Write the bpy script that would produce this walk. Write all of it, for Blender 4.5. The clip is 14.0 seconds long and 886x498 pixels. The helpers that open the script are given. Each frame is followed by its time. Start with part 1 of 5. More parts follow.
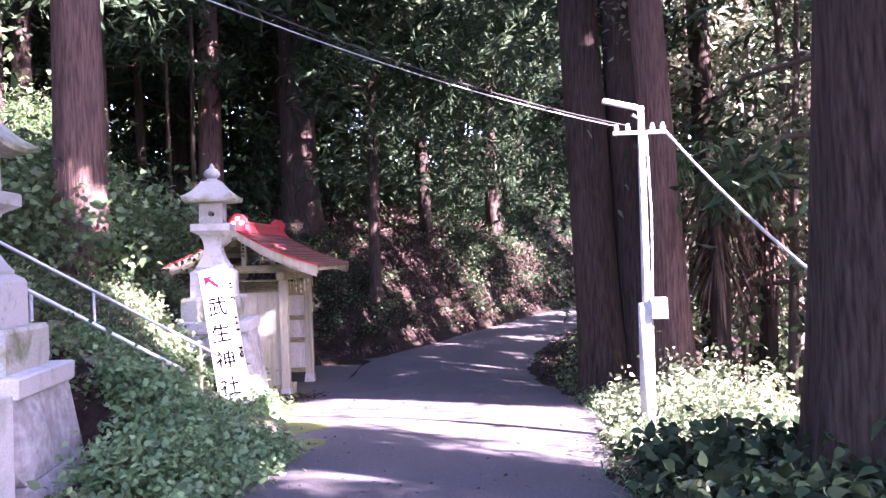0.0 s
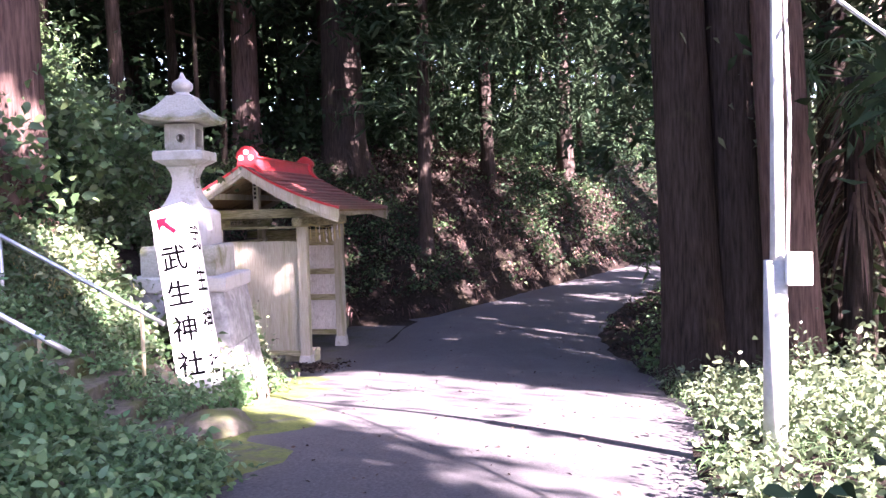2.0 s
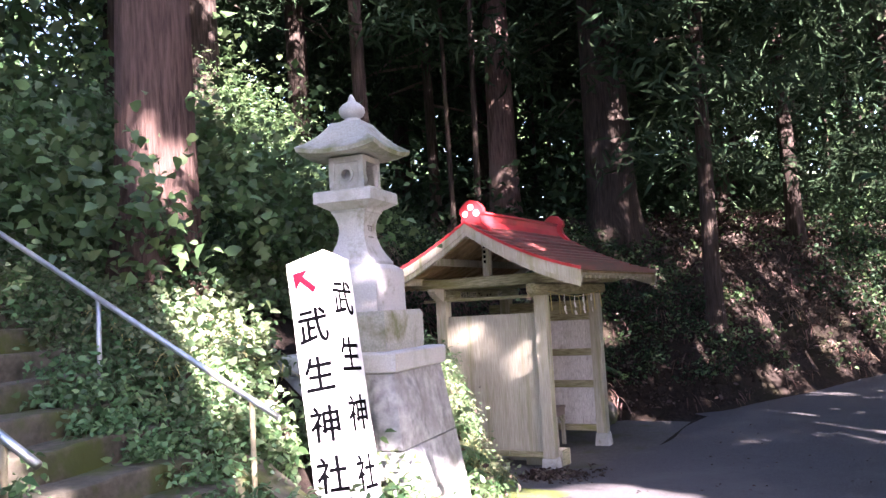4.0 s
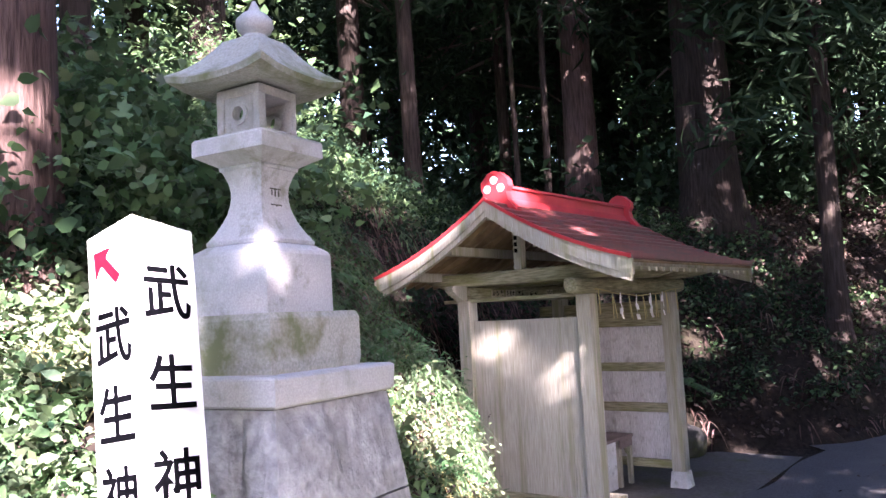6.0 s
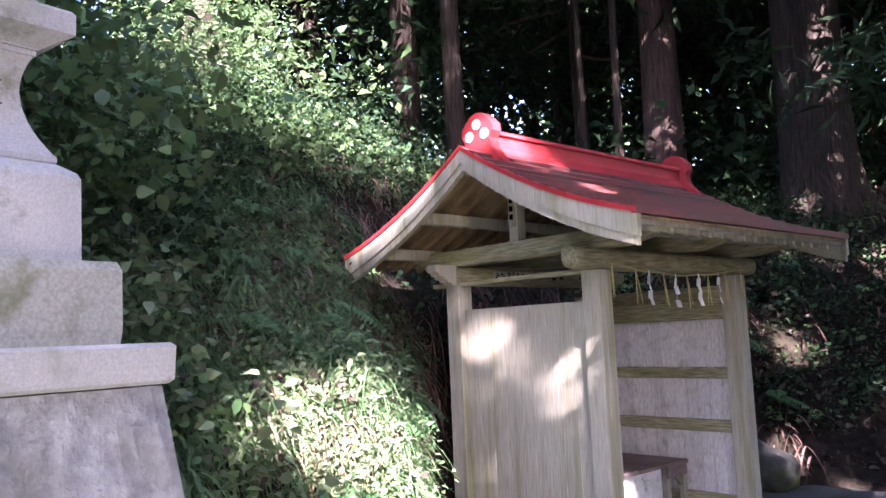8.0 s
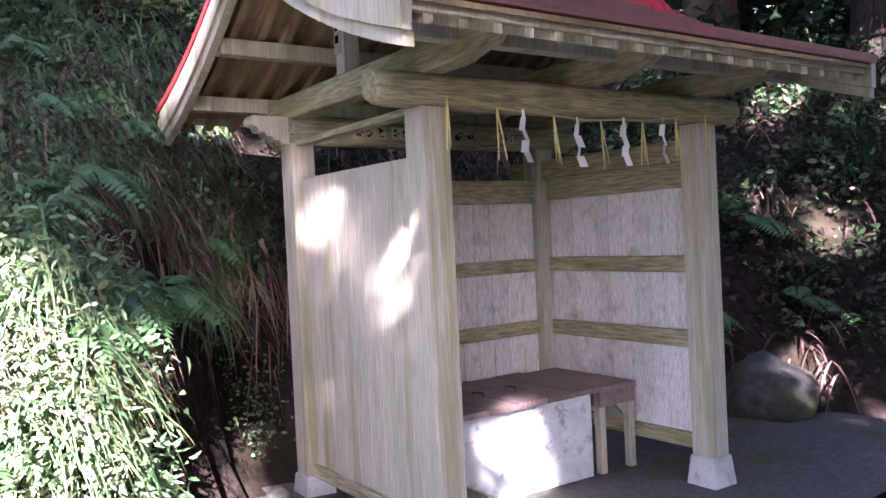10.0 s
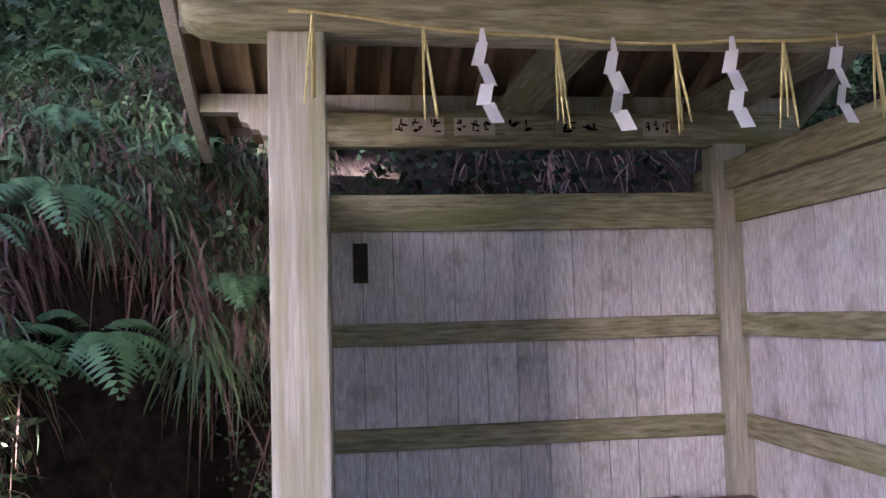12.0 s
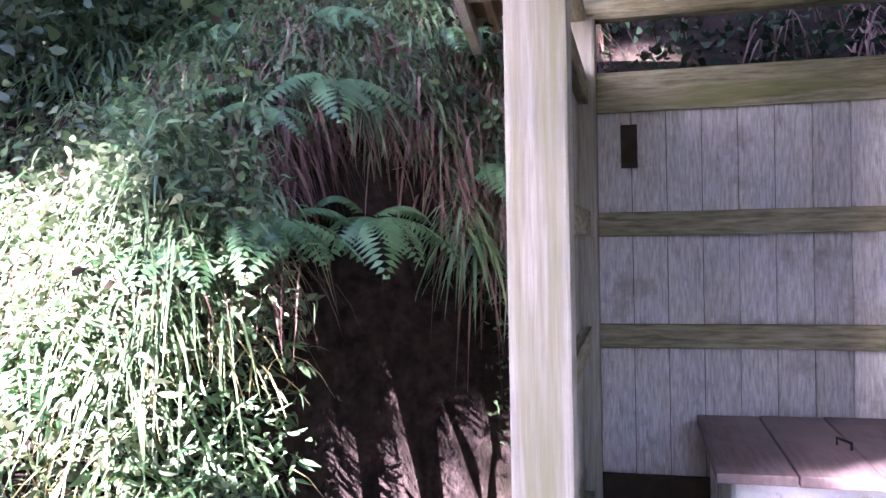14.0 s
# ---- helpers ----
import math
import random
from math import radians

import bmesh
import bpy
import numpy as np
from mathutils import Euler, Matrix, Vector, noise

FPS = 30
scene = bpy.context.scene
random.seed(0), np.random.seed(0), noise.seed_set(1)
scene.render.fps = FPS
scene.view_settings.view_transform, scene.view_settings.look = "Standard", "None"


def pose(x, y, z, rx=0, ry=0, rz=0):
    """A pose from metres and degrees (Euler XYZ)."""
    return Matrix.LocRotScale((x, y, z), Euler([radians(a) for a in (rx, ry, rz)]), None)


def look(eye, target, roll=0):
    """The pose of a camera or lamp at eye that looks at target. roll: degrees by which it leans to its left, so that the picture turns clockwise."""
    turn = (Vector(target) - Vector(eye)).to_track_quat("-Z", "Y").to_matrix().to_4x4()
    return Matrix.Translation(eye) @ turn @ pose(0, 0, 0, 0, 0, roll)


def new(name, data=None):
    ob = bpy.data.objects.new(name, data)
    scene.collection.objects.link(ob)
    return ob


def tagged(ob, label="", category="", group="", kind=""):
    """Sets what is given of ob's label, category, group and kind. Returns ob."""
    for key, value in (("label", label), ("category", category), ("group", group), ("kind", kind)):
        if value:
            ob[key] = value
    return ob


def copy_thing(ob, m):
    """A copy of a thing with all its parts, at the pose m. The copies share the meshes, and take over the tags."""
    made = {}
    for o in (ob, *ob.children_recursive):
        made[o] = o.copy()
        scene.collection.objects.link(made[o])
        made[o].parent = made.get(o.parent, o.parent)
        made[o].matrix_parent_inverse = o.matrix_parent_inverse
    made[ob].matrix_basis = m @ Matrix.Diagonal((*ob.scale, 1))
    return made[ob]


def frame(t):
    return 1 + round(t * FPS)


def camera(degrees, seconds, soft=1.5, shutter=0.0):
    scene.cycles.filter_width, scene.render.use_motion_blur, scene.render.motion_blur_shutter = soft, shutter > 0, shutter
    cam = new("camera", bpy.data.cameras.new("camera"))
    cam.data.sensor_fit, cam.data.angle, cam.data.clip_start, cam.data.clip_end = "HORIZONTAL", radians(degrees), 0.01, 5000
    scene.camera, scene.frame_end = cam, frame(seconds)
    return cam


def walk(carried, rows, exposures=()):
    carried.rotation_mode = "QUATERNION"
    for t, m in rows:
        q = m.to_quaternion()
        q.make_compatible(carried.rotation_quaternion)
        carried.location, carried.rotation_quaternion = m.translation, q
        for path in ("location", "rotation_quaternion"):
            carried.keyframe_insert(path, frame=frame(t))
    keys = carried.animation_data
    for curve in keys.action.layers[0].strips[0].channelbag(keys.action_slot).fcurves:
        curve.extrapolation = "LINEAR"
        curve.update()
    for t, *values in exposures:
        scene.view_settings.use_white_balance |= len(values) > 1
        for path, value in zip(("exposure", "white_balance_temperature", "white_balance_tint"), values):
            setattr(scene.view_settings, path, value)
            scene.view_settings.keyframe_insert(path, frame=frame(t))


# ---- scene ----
cam = camera(57.6, 14.0)
PATH = [
    (0, (0.004, -1.293, 2.842), (-0.111, 0.704, 2.856), -1.8),
    (0.5, (0.103, -0.563, 2.774), (-0.176, 1.414, 2.899), -1.4),
    (1, (0.184, 0.199, 2.688), (-0.022, 2.188, 2.627), -2.5),
    (1.5, (0.24, 0.955, 2.729), (-0.032, 2.932, 2.61), -2.1),
    (2, (0.264, 1.676, 2.667), (-0.045, 3.649, 2.568), -1.5),
    (2.5, (0.212, 2.522, 2.626), (-0.354, 4.441, 2.627), -1.5),
    (3, (0.169, 3.229, 2.526), (-0.59, 5.077, 2.605), -2.4),
    (3.2, (0.179, 3.499, 2.467), (-0.63, 5.326, 2.564), -2.5),
    (5.5, (-0.062, 6.461, 2.264), (-1.264, 8.05, 2.442), -3.6),
    (6, (-0.159, 7.172, 2.259), (-1.386, 8.742, 2.429), -2.9),
    (6.5, (-0.261, 7.795, 2.21), (-1.511, 9.345, 2.397), -2.7),
    (7, (-0.356, 8.47, 2.22), (-1.667, 9.97, 2.398), -2.3),
    (7.2, (-0.377, 8.701, 2.193), (-1.717, 10.175, 2.374), -2.3),
    (9.3, (-0.427, 11.217, 1.73), (-2.039, 12.389, 1.904), -2.2),
    (9.5, (-0.51, 11.554, 1.749), (-2.134, 12.716, 1.867), -2.5),
    (10, (-0.781, 12.308, 1.795), (-2.421, 13.452, 1.76), -2.8),
    (10.5, (-1.0, 13.034, 1.805), (-2.753, 13.984, 1.652), -2.4),
    (11, (-1.188, 13.703, 1.782), (-3.054, 14.406, 1.623), -2.6),
    (11.5, (-1.462, 14.347, 1.757), (-3.39, 14.866, 1.64), -1.4),
    (12, (-1.769, 14.67, 1.617), (-3.745, 14.936, 1.776), -1.6),
    (12.5, (-1.854, 14.867, 1.547), (-3.808, 14.795, 1.968), -1.5),
    (13, (-2.04, 14.971, 1.53), (-3.956, 14.591, 1.961), -0.8),
    (13.5, (-2.03, 15.004, 1.513), (-3.959, 14.516, 1.718), -0.9),
    (14, (-1.979, 14.815, 1.467), (-3.923, 14.348, 1.446), -1.1),
]
EXPOSURES = [(0.0, 4.6, 6150, 60), (1.0, 4.65, 6100, 60), (2.0, 4.35, 6350, 46), (3.0, 4.2, 6550, 34), (5.5, 4.15, 6150, 36), (7.2, 4.15, 6100, 34), (9.5, 4.45, 5950, 40), (10.5, 4.65, 6000, 40), (11.5, 4.75, 6000, 38), (12.5, 5.25, 5800, 46), (13.2, 5.65, 5700, 48), (14.0, 5.6, 5700, 48)]
walk(cam, [(t, look(eye, target, roll)) for t, eye, target, roll in PATH], EXPOSURES)
SKY, SUNPOWER = 0.09, 5.0
SIGN_LEAN = (-8.8, -3.0)
WIRE_END = (-4.5, 3.0, 5.75)

# world, sun and exposure
SUN = Vector((0.724, -0.459, 0.515)).normalized()
world = bpy.data.worlds.new("sky")
scene.world = world
world.use_nodes = True
wn = world.node_tree.nodes
sky = wn.new("ShaderNodeTexSky")
sky.sky_type = "NISHITA"
sky.sun_disc = False
sky.sun_elevation = math.asin(SUN.z)
sky.sun_rotation = math.atan2(SUN.x, SUN.y)
wn["Background"].inputs[1].default_value = SKY
world.node_tree.links.new(sky.outputs[0], wn["Background"].inputs[0])
sun_data = bpy.data.lights.new("sun", "SUN")
sun_data.energy, sun_data.angle, sun_data.color = SUNPOWER, radians(0.6), (1.0, 0.95, 0.87)
sun_lamp = new("sun", sun_data)
sun_lamp.matrix_basis = look(SUN * 60, (0, 0, 0))


# materials
def material(name, c1, c2, scale=8.0, rough=0.8, bump=0.3, stretch=(1, 1, 1), metal=0.0, c3=None, big=1.2, cover=0.5, dist=0.01, island=0.0, c4=None, translucent=0.0, spec=0.3, streaks=False):
    """Two-scale noise colour with grain bump. c3: stain colour laid over in large patches; c4: a second stain; island: variation piece by piece."""
    m = bpy.data.materials.new(name)
    m.use_nodes = True
    nt = m.node_tree
    N, L = nt.nodes, nt.links
    b = N["Principled BSDF"]
    b.inputs["Roughness"].default_value, b.inputs["Metallic"].default_value = rough, metal
    b.inputs["Specular IOR Level"].default_value = spec
    tc, mp = N.new("ShaderNodeTexCoord"), N.new("ShaderNodeMapping")
    mp.inputs["Scale"].default_value = stretch
    L.new(tc.outputs["Object"], mp.inputs[0])

    def noise_tex(vec, s, detail=6.0, r=0.6):
        n = N.new("ShaderNodeTexNoise")
        n.inputs["Scale"].default_value, n.inputs["Detail"].default_value, n.inputs["Roughness"].default_value = s, detail, r
        L.new(vec, n.inputs["Vector"])
        return n.outputs["Fac"]

    def ramp(fac, lo, hi):
        r = N.new("ShaderNodeMapRange")
        r.inputs[1].default_value, r.inputs[2].default_value = lo, hi
        L.new(fac, r.inputs[0])
        return r.outputs[0]

    def mix(fac, a, c):
        x = N.new("ShaderNodeMix")
        x.data_type = "RGBA"
        L.new(fac, x.inputs[0])
        for sock, v in ((x.inputs[6], a), (x.inputs[7], c)):
            if isinstance(v, tuple):
                sock.default_value = (*v, 1)
            else:
                L.new(v, sock)
        return x.outputs[2]

    grain = noise_tex(mp.outputs[0], scale)
    col = mix(ramp(grain, 0.32, 0.68), c1, c2)
    if c3:
        col = mix(ramp(noise_tex(mp.outputs[0] if streaks else tc.outputs["Object"], big, 5.0, 0.65), cover, cover + 0.16), col, c3)
    if c4:
        col = mix(ramp(noise_tex(mp.outputs[0], big * 2.3, 6.0, 0.7), 0.55, 0.72), col, c4)
    if island:
        geo, hsv = N.new("ShaderNodeNewGeometry"), N.new("ShaderNodeHueSaturation")
        info, add = N.new("ShaderNodeObjectInfo"), N.new("ShaderNodeMath")
        add.operation = "ADD"
        L.new(geo.outputs["Random Per Island"], add.inputs[0])
        L.new(info.outputs["Random"], add.inputs[1])
        fr = N.new("ShaderNodeMath")
        fr.operation = "FRACT"
        L.new(add.outputs[0], fr.inputs[0])
        v = N.new("ShaderNodeMapRange")
        v.inputs[3].default_value, v.inputs[4].default_value = 1 - island, 1 + island
        L.new(fr.outputs[0], v.inputs[0])
        L.new(v.outputs[0], hsv.inputs["Value"])
        h = N.new("ShaderNodeMapRange")
        h.inputs[3].default_value, h.inputs[4].default_value = 0.5 - island * 0.06, 0.5 + island * 0.05
        L.new(geo.outputs["Random Per Island"], h.inputs[0])
        L.new(h.outputs[0], hsv.inputs["Hue"])
        L.new(col, hsv.inputs["Color"])
        col = hsv.outputs[0]
    L.new(col, b.inputs["Base Color"])
    if bump:
        bp = N.new("ShaderNodeBump")
        bp.inputs["Strength"].default_value, bp.inputs["Distance"].default_value = bump, dist
        L.new(grain, bp.inputs["Height"])
        L.new(bp.outputs[0], b.inputs["Normal"])
    if translucent:
        tr, ms = N.new("ShaderNodeBsdfTranslucent"), N.new("ShaderNodeMixShader")
        L.new(col, tr.inputs[0])
        ms.inputs[0].default_value = translucent
        L.new(b.outputs[0], ms.inputs[1])
        L.new(tr.outputs[0], ms.inputs[2])
        L.new(ms.outputs[0], N["Material Output"].inputs[0])
    return m


M = {}
M["asphalt"] = material("asphalt", (0.04, 0.037, 0.039), (0.1, 0.094, 0.098), 42, 0.85, 0.6, c3=(0.09, 0.085, 0.087), big=0.7, cover=0.5, dist=0.008, c4=(0.06, 0.056, 0.055))
M["moss"] = material("moss", (0.075, 0.1, 0.02), (0.15, 0.175, 0.045), 30, 0.95, 0.6, c3=(0.08, 0.078, 0.06), big=3.0, cover=0.5, dist=0.01)
# dark humus, dropped to near black to paint in the hollow's shade
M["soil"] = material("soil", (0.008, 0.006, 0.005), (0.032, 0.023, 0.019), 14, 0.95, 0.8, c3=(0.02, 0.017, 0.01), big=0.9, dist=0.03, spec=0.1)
M["apron"] = material("apron", (0.055, 0.052, 0.05), (0.11, 0.104, 0.1), 25, 0.9, 0.4, c3=(0.06, 0.065, 0.03), big=1.5)
M["cedar_bark"] = material("cedar_bark", (0.05, 0.031, 0.027), (0.16, 0.104, 0.09), 9, 0.95, 0.9, (3.4, 3.4, 0.3), c3=(0.11, 0.08, 0.07), big=0.8, cover=0.55, dist=0.04, spec=0.1)
# dark mossy bark, taken lower so canopy shade is painted into the trunks
M["dark_shaded_bark"] = material("dark_shaded_bark", (0.022, 0.017, 0.015), (0.075, 0.056, 0.048), 9, 0.95, 0.9, (3.4, 3.4, 0.3), c3=(0.085, 0.08, 0.04), big=1.3, cover=0.62, dist=0.04, spec=0.08)
M["granite"] = material("granite", (0.36, 0.36, 0.36), (0.5, 0.5, 0.5), 90, 0.75, 0.15, c3=(0.3, 0.31, 0.27), big=2.2, cover=0.52, c4=(0.22, 0.225, 0.17), dist=0.003)
M["moss_granite"] = material("moss_granite", (0.27, 0.275, 0.24), (0.42, 0.42, 0.38), 60, 0.85, 0.25, c3=(0.15, 0.165, 0.085), big=2.6, cover=0.5, dist=0.004)
M["rough_stone"] = material("rough_stone", (0.2, 0.2, 0.21), (0.4, 0.4, 0.41), 12, 0.85, 0.9, c3=(0.2, 0.195, 0.19), big=1.7, dist=0.03, island=0.12)
M["rock"] = material("rock", (0.03, 0.028, 0.026), (0.1, 0.095, 0.09), 7, 0.9, 0.8, c3=(0.05, 0.06, 0.02), big=2.0, dist=0.03)
M["step_stone"] = material("step_stone", (0.06, 0.054, 0.04), (0.14, 0.124, 0.098), 16, 0.9, 0.5, c3=(0.07, 0.085, 0.025), big=2.5, cover=0.48, dist=0.012)
M["wood"] = material("weathered_wood", (0.28, 0.258, 0.2), (0.47, 0.445, 0.365), 20, 0.8, 0.35, (5, 5, 0.25), c3=(0.24, 0.24, 0.135), big=1.6, cover=0.5, dist=0.004, island=0.035, c4=(0.36, 0.32, 0.27), streaks=True)
M["grey_plank"] = material("grey_plank", (0.4, 0.378, 0.37), (0.72, 0.695, 0.7), 30, 0.85, 0.45, (4, 4, 0.5), c3=(0.36, 0.33, 0.31), big=6.0, cover=0.54, c4=(0.28, 0.26, 0.25), dist=0.004, island=0.1)
M["moss_wood"] = material("moss_wood", (0.15, 0.138, 0.075), (0.4, 0.372, 0.245), 13, 0.85, 0.55, (4, 0.5, 5), c3=(0.19, 0.195, 0.075), c4=(0.11, 0.1, 0.055), big=2.0, cover=0.52, dist=0.006, streaks=True)
M["moss_wood_x"] = material("moss_wood_x", (0.15, 0.138, 0.075), (0.4, 0.372, 0.245), 13, 0.85, 0.55, (0.5, 4, 5), c3=(0.19, 0.195, 0.075), c4=(0.11, 0.1, 0.055), big=2.0, cover=0.52, dist=0.006, streaks=True)
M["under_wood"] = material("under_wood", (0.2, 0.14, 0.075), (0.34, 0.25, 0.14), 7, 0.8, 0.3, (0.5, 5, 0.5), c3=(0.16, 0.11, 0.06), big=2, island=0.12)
M["red_metal"] = material("red_metal", (0.4, 0.03, 0.036), (0.5, 0.045, 0.05), 5, 0.38, 0.05, c3=(0.36, 0.03, 0.03), big=1.5, cover=0.55, spec=0.5)
M["roof_metal"] = material("roof_metal", (0.13, 0.038, 0.036), (0.21, 0.055, 0.052), 12, 0.42, 0.15, c3=(0.1, 0.05, 0.046), big=1.2, cover=0.5, island=0.1, spec=0.5)
M["white_paint"] = material("white_paint", (0.78, 0.78, 0.78), (0.84, 0.84, 0.84), 20, 0.5, 0.05, c3=(0.72, 0.72, 0.7), big=2)
M["ink"] = material("ink", (0.0015, 0.0015, 0.002), (0.003, 0.003, 0.004), 20, 0.8, 0, spec=0.0)
M["red_paint"] = material("red_paint", (0.3, 0.004, 0.01), (0.36, 0.006, 0.014), 20, 0.6, 0, spec=0.1)
M["steel"] = material("galvanised_steel", (0.5, 0.51, 0.53), (0.62, 0.63, 0.65), 25, 0.38, 0.05, metal=0.85, c3=(0.4, 0.4, 0.4), big=3)
M["post_paint"] = material("post_paint", (0.3, 0.25, 0.15), (0.42, 0.36, 0.24), 20, 0.6, 0.1, c3=(0.25, 0.2, 0.12), big=4)
M["pole"] = material("pole_concrete", (0.4, 0.4, 0.385), (0.52, 0.52, 0.5), 18, 0.8, 0.15, c3=(0.36, 0.36, 0.34), big=2)
M["basin_paint"] = material("basin_paint", (0.52, 0.53, 0.53), (0.68, 0.69, 0.69), 14, 0.8, 0.5, c3=(0.42, 0.42, 0.41), big=3.5, c4=(0.12, 0.11, 0.1), dist=0.008, cover=0.56)
M["lid"] = material("lid_wood", (0.12, 0.085, 0.08), (0.22, 0.165, 0.155), 9, 0.6, 0.25, (0.5, 6, 3), c3=(0.25, 0.19, 0.18), big=1.6, island=0.1)
M["paper"] = material("paper", (0.82, 0.82, 0.84), (0.88, 0.88, 0.9), 10, 0.7, 0.05, translucent=0.25)
M["straw"] = material("straw", (0.4, 0.33, 0.13), (0.55, 0.47, 0.22), 30, 0.8, 0.2, island=0.15)
M["black"] = material("rubber_black", (0.015, 0.015, 0.015), (0.03, 0.03, 0.03), 20, 0.6, 0.1)
M["slip_paper"] = material("slip_paper", (0.4, 0.36, 0.27), (0.52, 0.47, 0.36), 12, 0.8, 0.1)
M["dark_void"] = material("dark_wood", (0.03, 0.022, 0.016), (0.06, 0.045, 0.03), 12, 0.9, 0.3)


def leaf_material(name, c1, c2, island=0.45, rough=0.45, translucent=0.3, spec=0.35):
    return material(name, c1, c2, 3.0, rough, 0, island=island, translucent=translucent, spec=spec)


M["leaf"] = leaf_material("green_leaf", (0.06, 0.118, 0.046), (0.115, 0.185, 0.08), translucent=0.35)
# dark-green leaf; on hill and slopes the wood's shade is in its colour
M["leaf_dark_shaded"] = leaf_material("dark_shaded_leaf", (0.015, 0.036, 0.018), (0.035, 0.066, 0.032), rough=0.6, spec=0.12)
M["leaf_pale"] = leaf_material("pale_leaf", (0.1, 0.145, 0.075), (0.18, 0.23, 0.13))
M["weed"] = leaf_material("weed_leaf", (0.085, 0.175, 0.078), (0.15, 0.26, 0.12), translucent=0.35)
M["cedar_green"] = leaf_material("cedar_needle", (0.02, 0.042, 0.022), (0.05, 0.086, 0.044), rough=0.8, translucent=0.18, spec=0.1)
# paler leaf copy with sunlight put into its colour, for sunny spots
M["bright"] = leaf_material("sunlit_leaf", (0.13, 0.17, 0.095), (0.24, 0.27, 0.16))
M["blade"] = leaf_material("grass_blade", (0.06, 0.12, 0.05), (0.13, 0.21, 0.09))
M["fern"] = leaf_material("fern_leaf", (0.05, 0.13, 0.05), (0.09, 0.18, 0.07), island=0.25)
M["dead"] = leaf_material("dead_leaf", (0.06, 0.038, 0.03), (0.19, 0.125, 0.1), rough=0.9, translucent=0.1, spec=0.1)
M["litter"] = leaf_material("litter_leaf", (0.035, 0.025, 0.021), (0.105, 0.078, 0.066), rough=0.9, translucent=0.1, spec=0.1)
M["twig"] = material("twig_bark", (0.06, 0.045, 0.035), (0.14, 0.11, 0.09), 20, 0.9, 0.4, (2, 2, 0.5))


# mesh helpers; all shapes are given in world metres
def link(name, me, mat, parent=None, label=""):
    ob = new(name, me)
    if mat:
        if me.materials:
            me.materials[0] = M[mat]
        else:
            me.materials.append(M[mat])
    if parent is not None:
        ob.parent = parent
        if parent.parent is None:
            ob.matrix_parent_inverse = parent.matrix_basis.inverted()
    if label:
        ob["label"] = label
    return ob


def part(name, bm, mat, parent=None, label="", smooth=False):
    me = bpy.data.meshes.new(name)
    bm.to_mesh(me)
    bm.free()
    if smooth:
        me.polygons.foreach_set("use_smooth", [True] * len(me.polygons))
    return link(name, me, mat, parent, label)


def thing(name, at, label, category, group="", kind=""):
    ob = new(name)
    ob.empty_display_size = 0.2
    ob.matrix_basis = Matrix.Translation(at)
    return tagged(ob, label, category, group, kind)


def box(x0, y0, z0, x1, y1, z1, bevel=0.006, m=None, bm=None, taper=None):
    """A bevelled block between two corners, turned by m."""
    b = bmesh.new()
    bmesh.ops.create_cube(b, size=1.0)
    for v in b.verts:
        if taper and v.co.z > 0:
            v.co.x *= taper
            v.co.y *= taper
        v.co = Vector(((x0 + x1) / 2 + v.co.x * (x1 - x0), (y0 + y1) / 2 + v.co.y * (y1 - y0), (z0 + z1) / 2 + v.co.z * (z1 - z0)))
    if bevel:
        bmesh.ops.bevel(b, geom=b.edges[:], offset=bevel, segments=2, affect="EDGES", profile=0.6)
    if m is not None:
        b.transform(m)
    if bm is None:
        return b
    join(bm, b)
    return bm


def join(bm, b):
    me = bpy.data.meshes.new("joined")
    b.to_mesh(me)
    b.free()
    bm.from_mesh(me)
    bpy.data.meshes.remove(me)


def rings(sections, close=True, bm=None):
    """A skin over closed rings of points, capped at both ends."""
    bm = bm or bmesh.new()
    rows = [[bm.verts.new(p) for p in ring] for ring in sections]
    for a, b in zip(rows, rows[1:]):
        n = len(a)
        for i in range(n):
            bm.faces.new((a[i], a[(i + 1) % n], b[(i + 1) % n], b[i]))
    if close:
        bm.faces.new(rows[0][::-1])
        bm.faces.new(rows[-1])
    return bm


def tube(points, radii, n=10, bm=None):
    """A round rod along points."""
    pts = [Vector(p) for p in points]
    if isinstance(radii, (int, float)):
        radii = [radii] * len(pts)
    sections = []
    for i, p in enumerate(pts):
        d = (pts[min(i + 1, len(pts) - 1)] - pts[max(i - 1, 0)]).normalized()
        a = d.cross(Vector((0.3, 0.2, 1)) if abs(d.z) < 0.9 else Vector((1, 0, 0))).normalized()
        b = d.cross(a)
        sections.append([p + radii[i] * (math.cos(k * math.tau / n) * a + math.sin(k * math.tau / n) * b) for k in range(n)])
    return rings(sections, True, bm)


def square_rings(profile, centre, turn):
    """Square sections (z, half width, corner lift) stacked about an upright axis."""
    c, s = math.cos(radians(turn)), math.sin(radians(turn))
    out = []
    for z, h, lift in profile:
        ring = []
        for k in range(4):
            a = ((-1, -1), (1, -1), (1, 1), (-1, 1))[k]
            b = ((1, -1), (1, 1), (-1, 1), (-1, -1))[k]
            for j in range(6):
                f = j / 6
                u, v = (a[0] + (b[0] - a[0]) * f) * h, (a[1] + (b[1] - a[1]) * f) * h
                e = abs(2 * f - 1) ** 2.5
                ring.append((centre[0] + u * c - v * s, centre[1] + u * s + v * c, z + lift * e))
        out.append(ring)
    return out


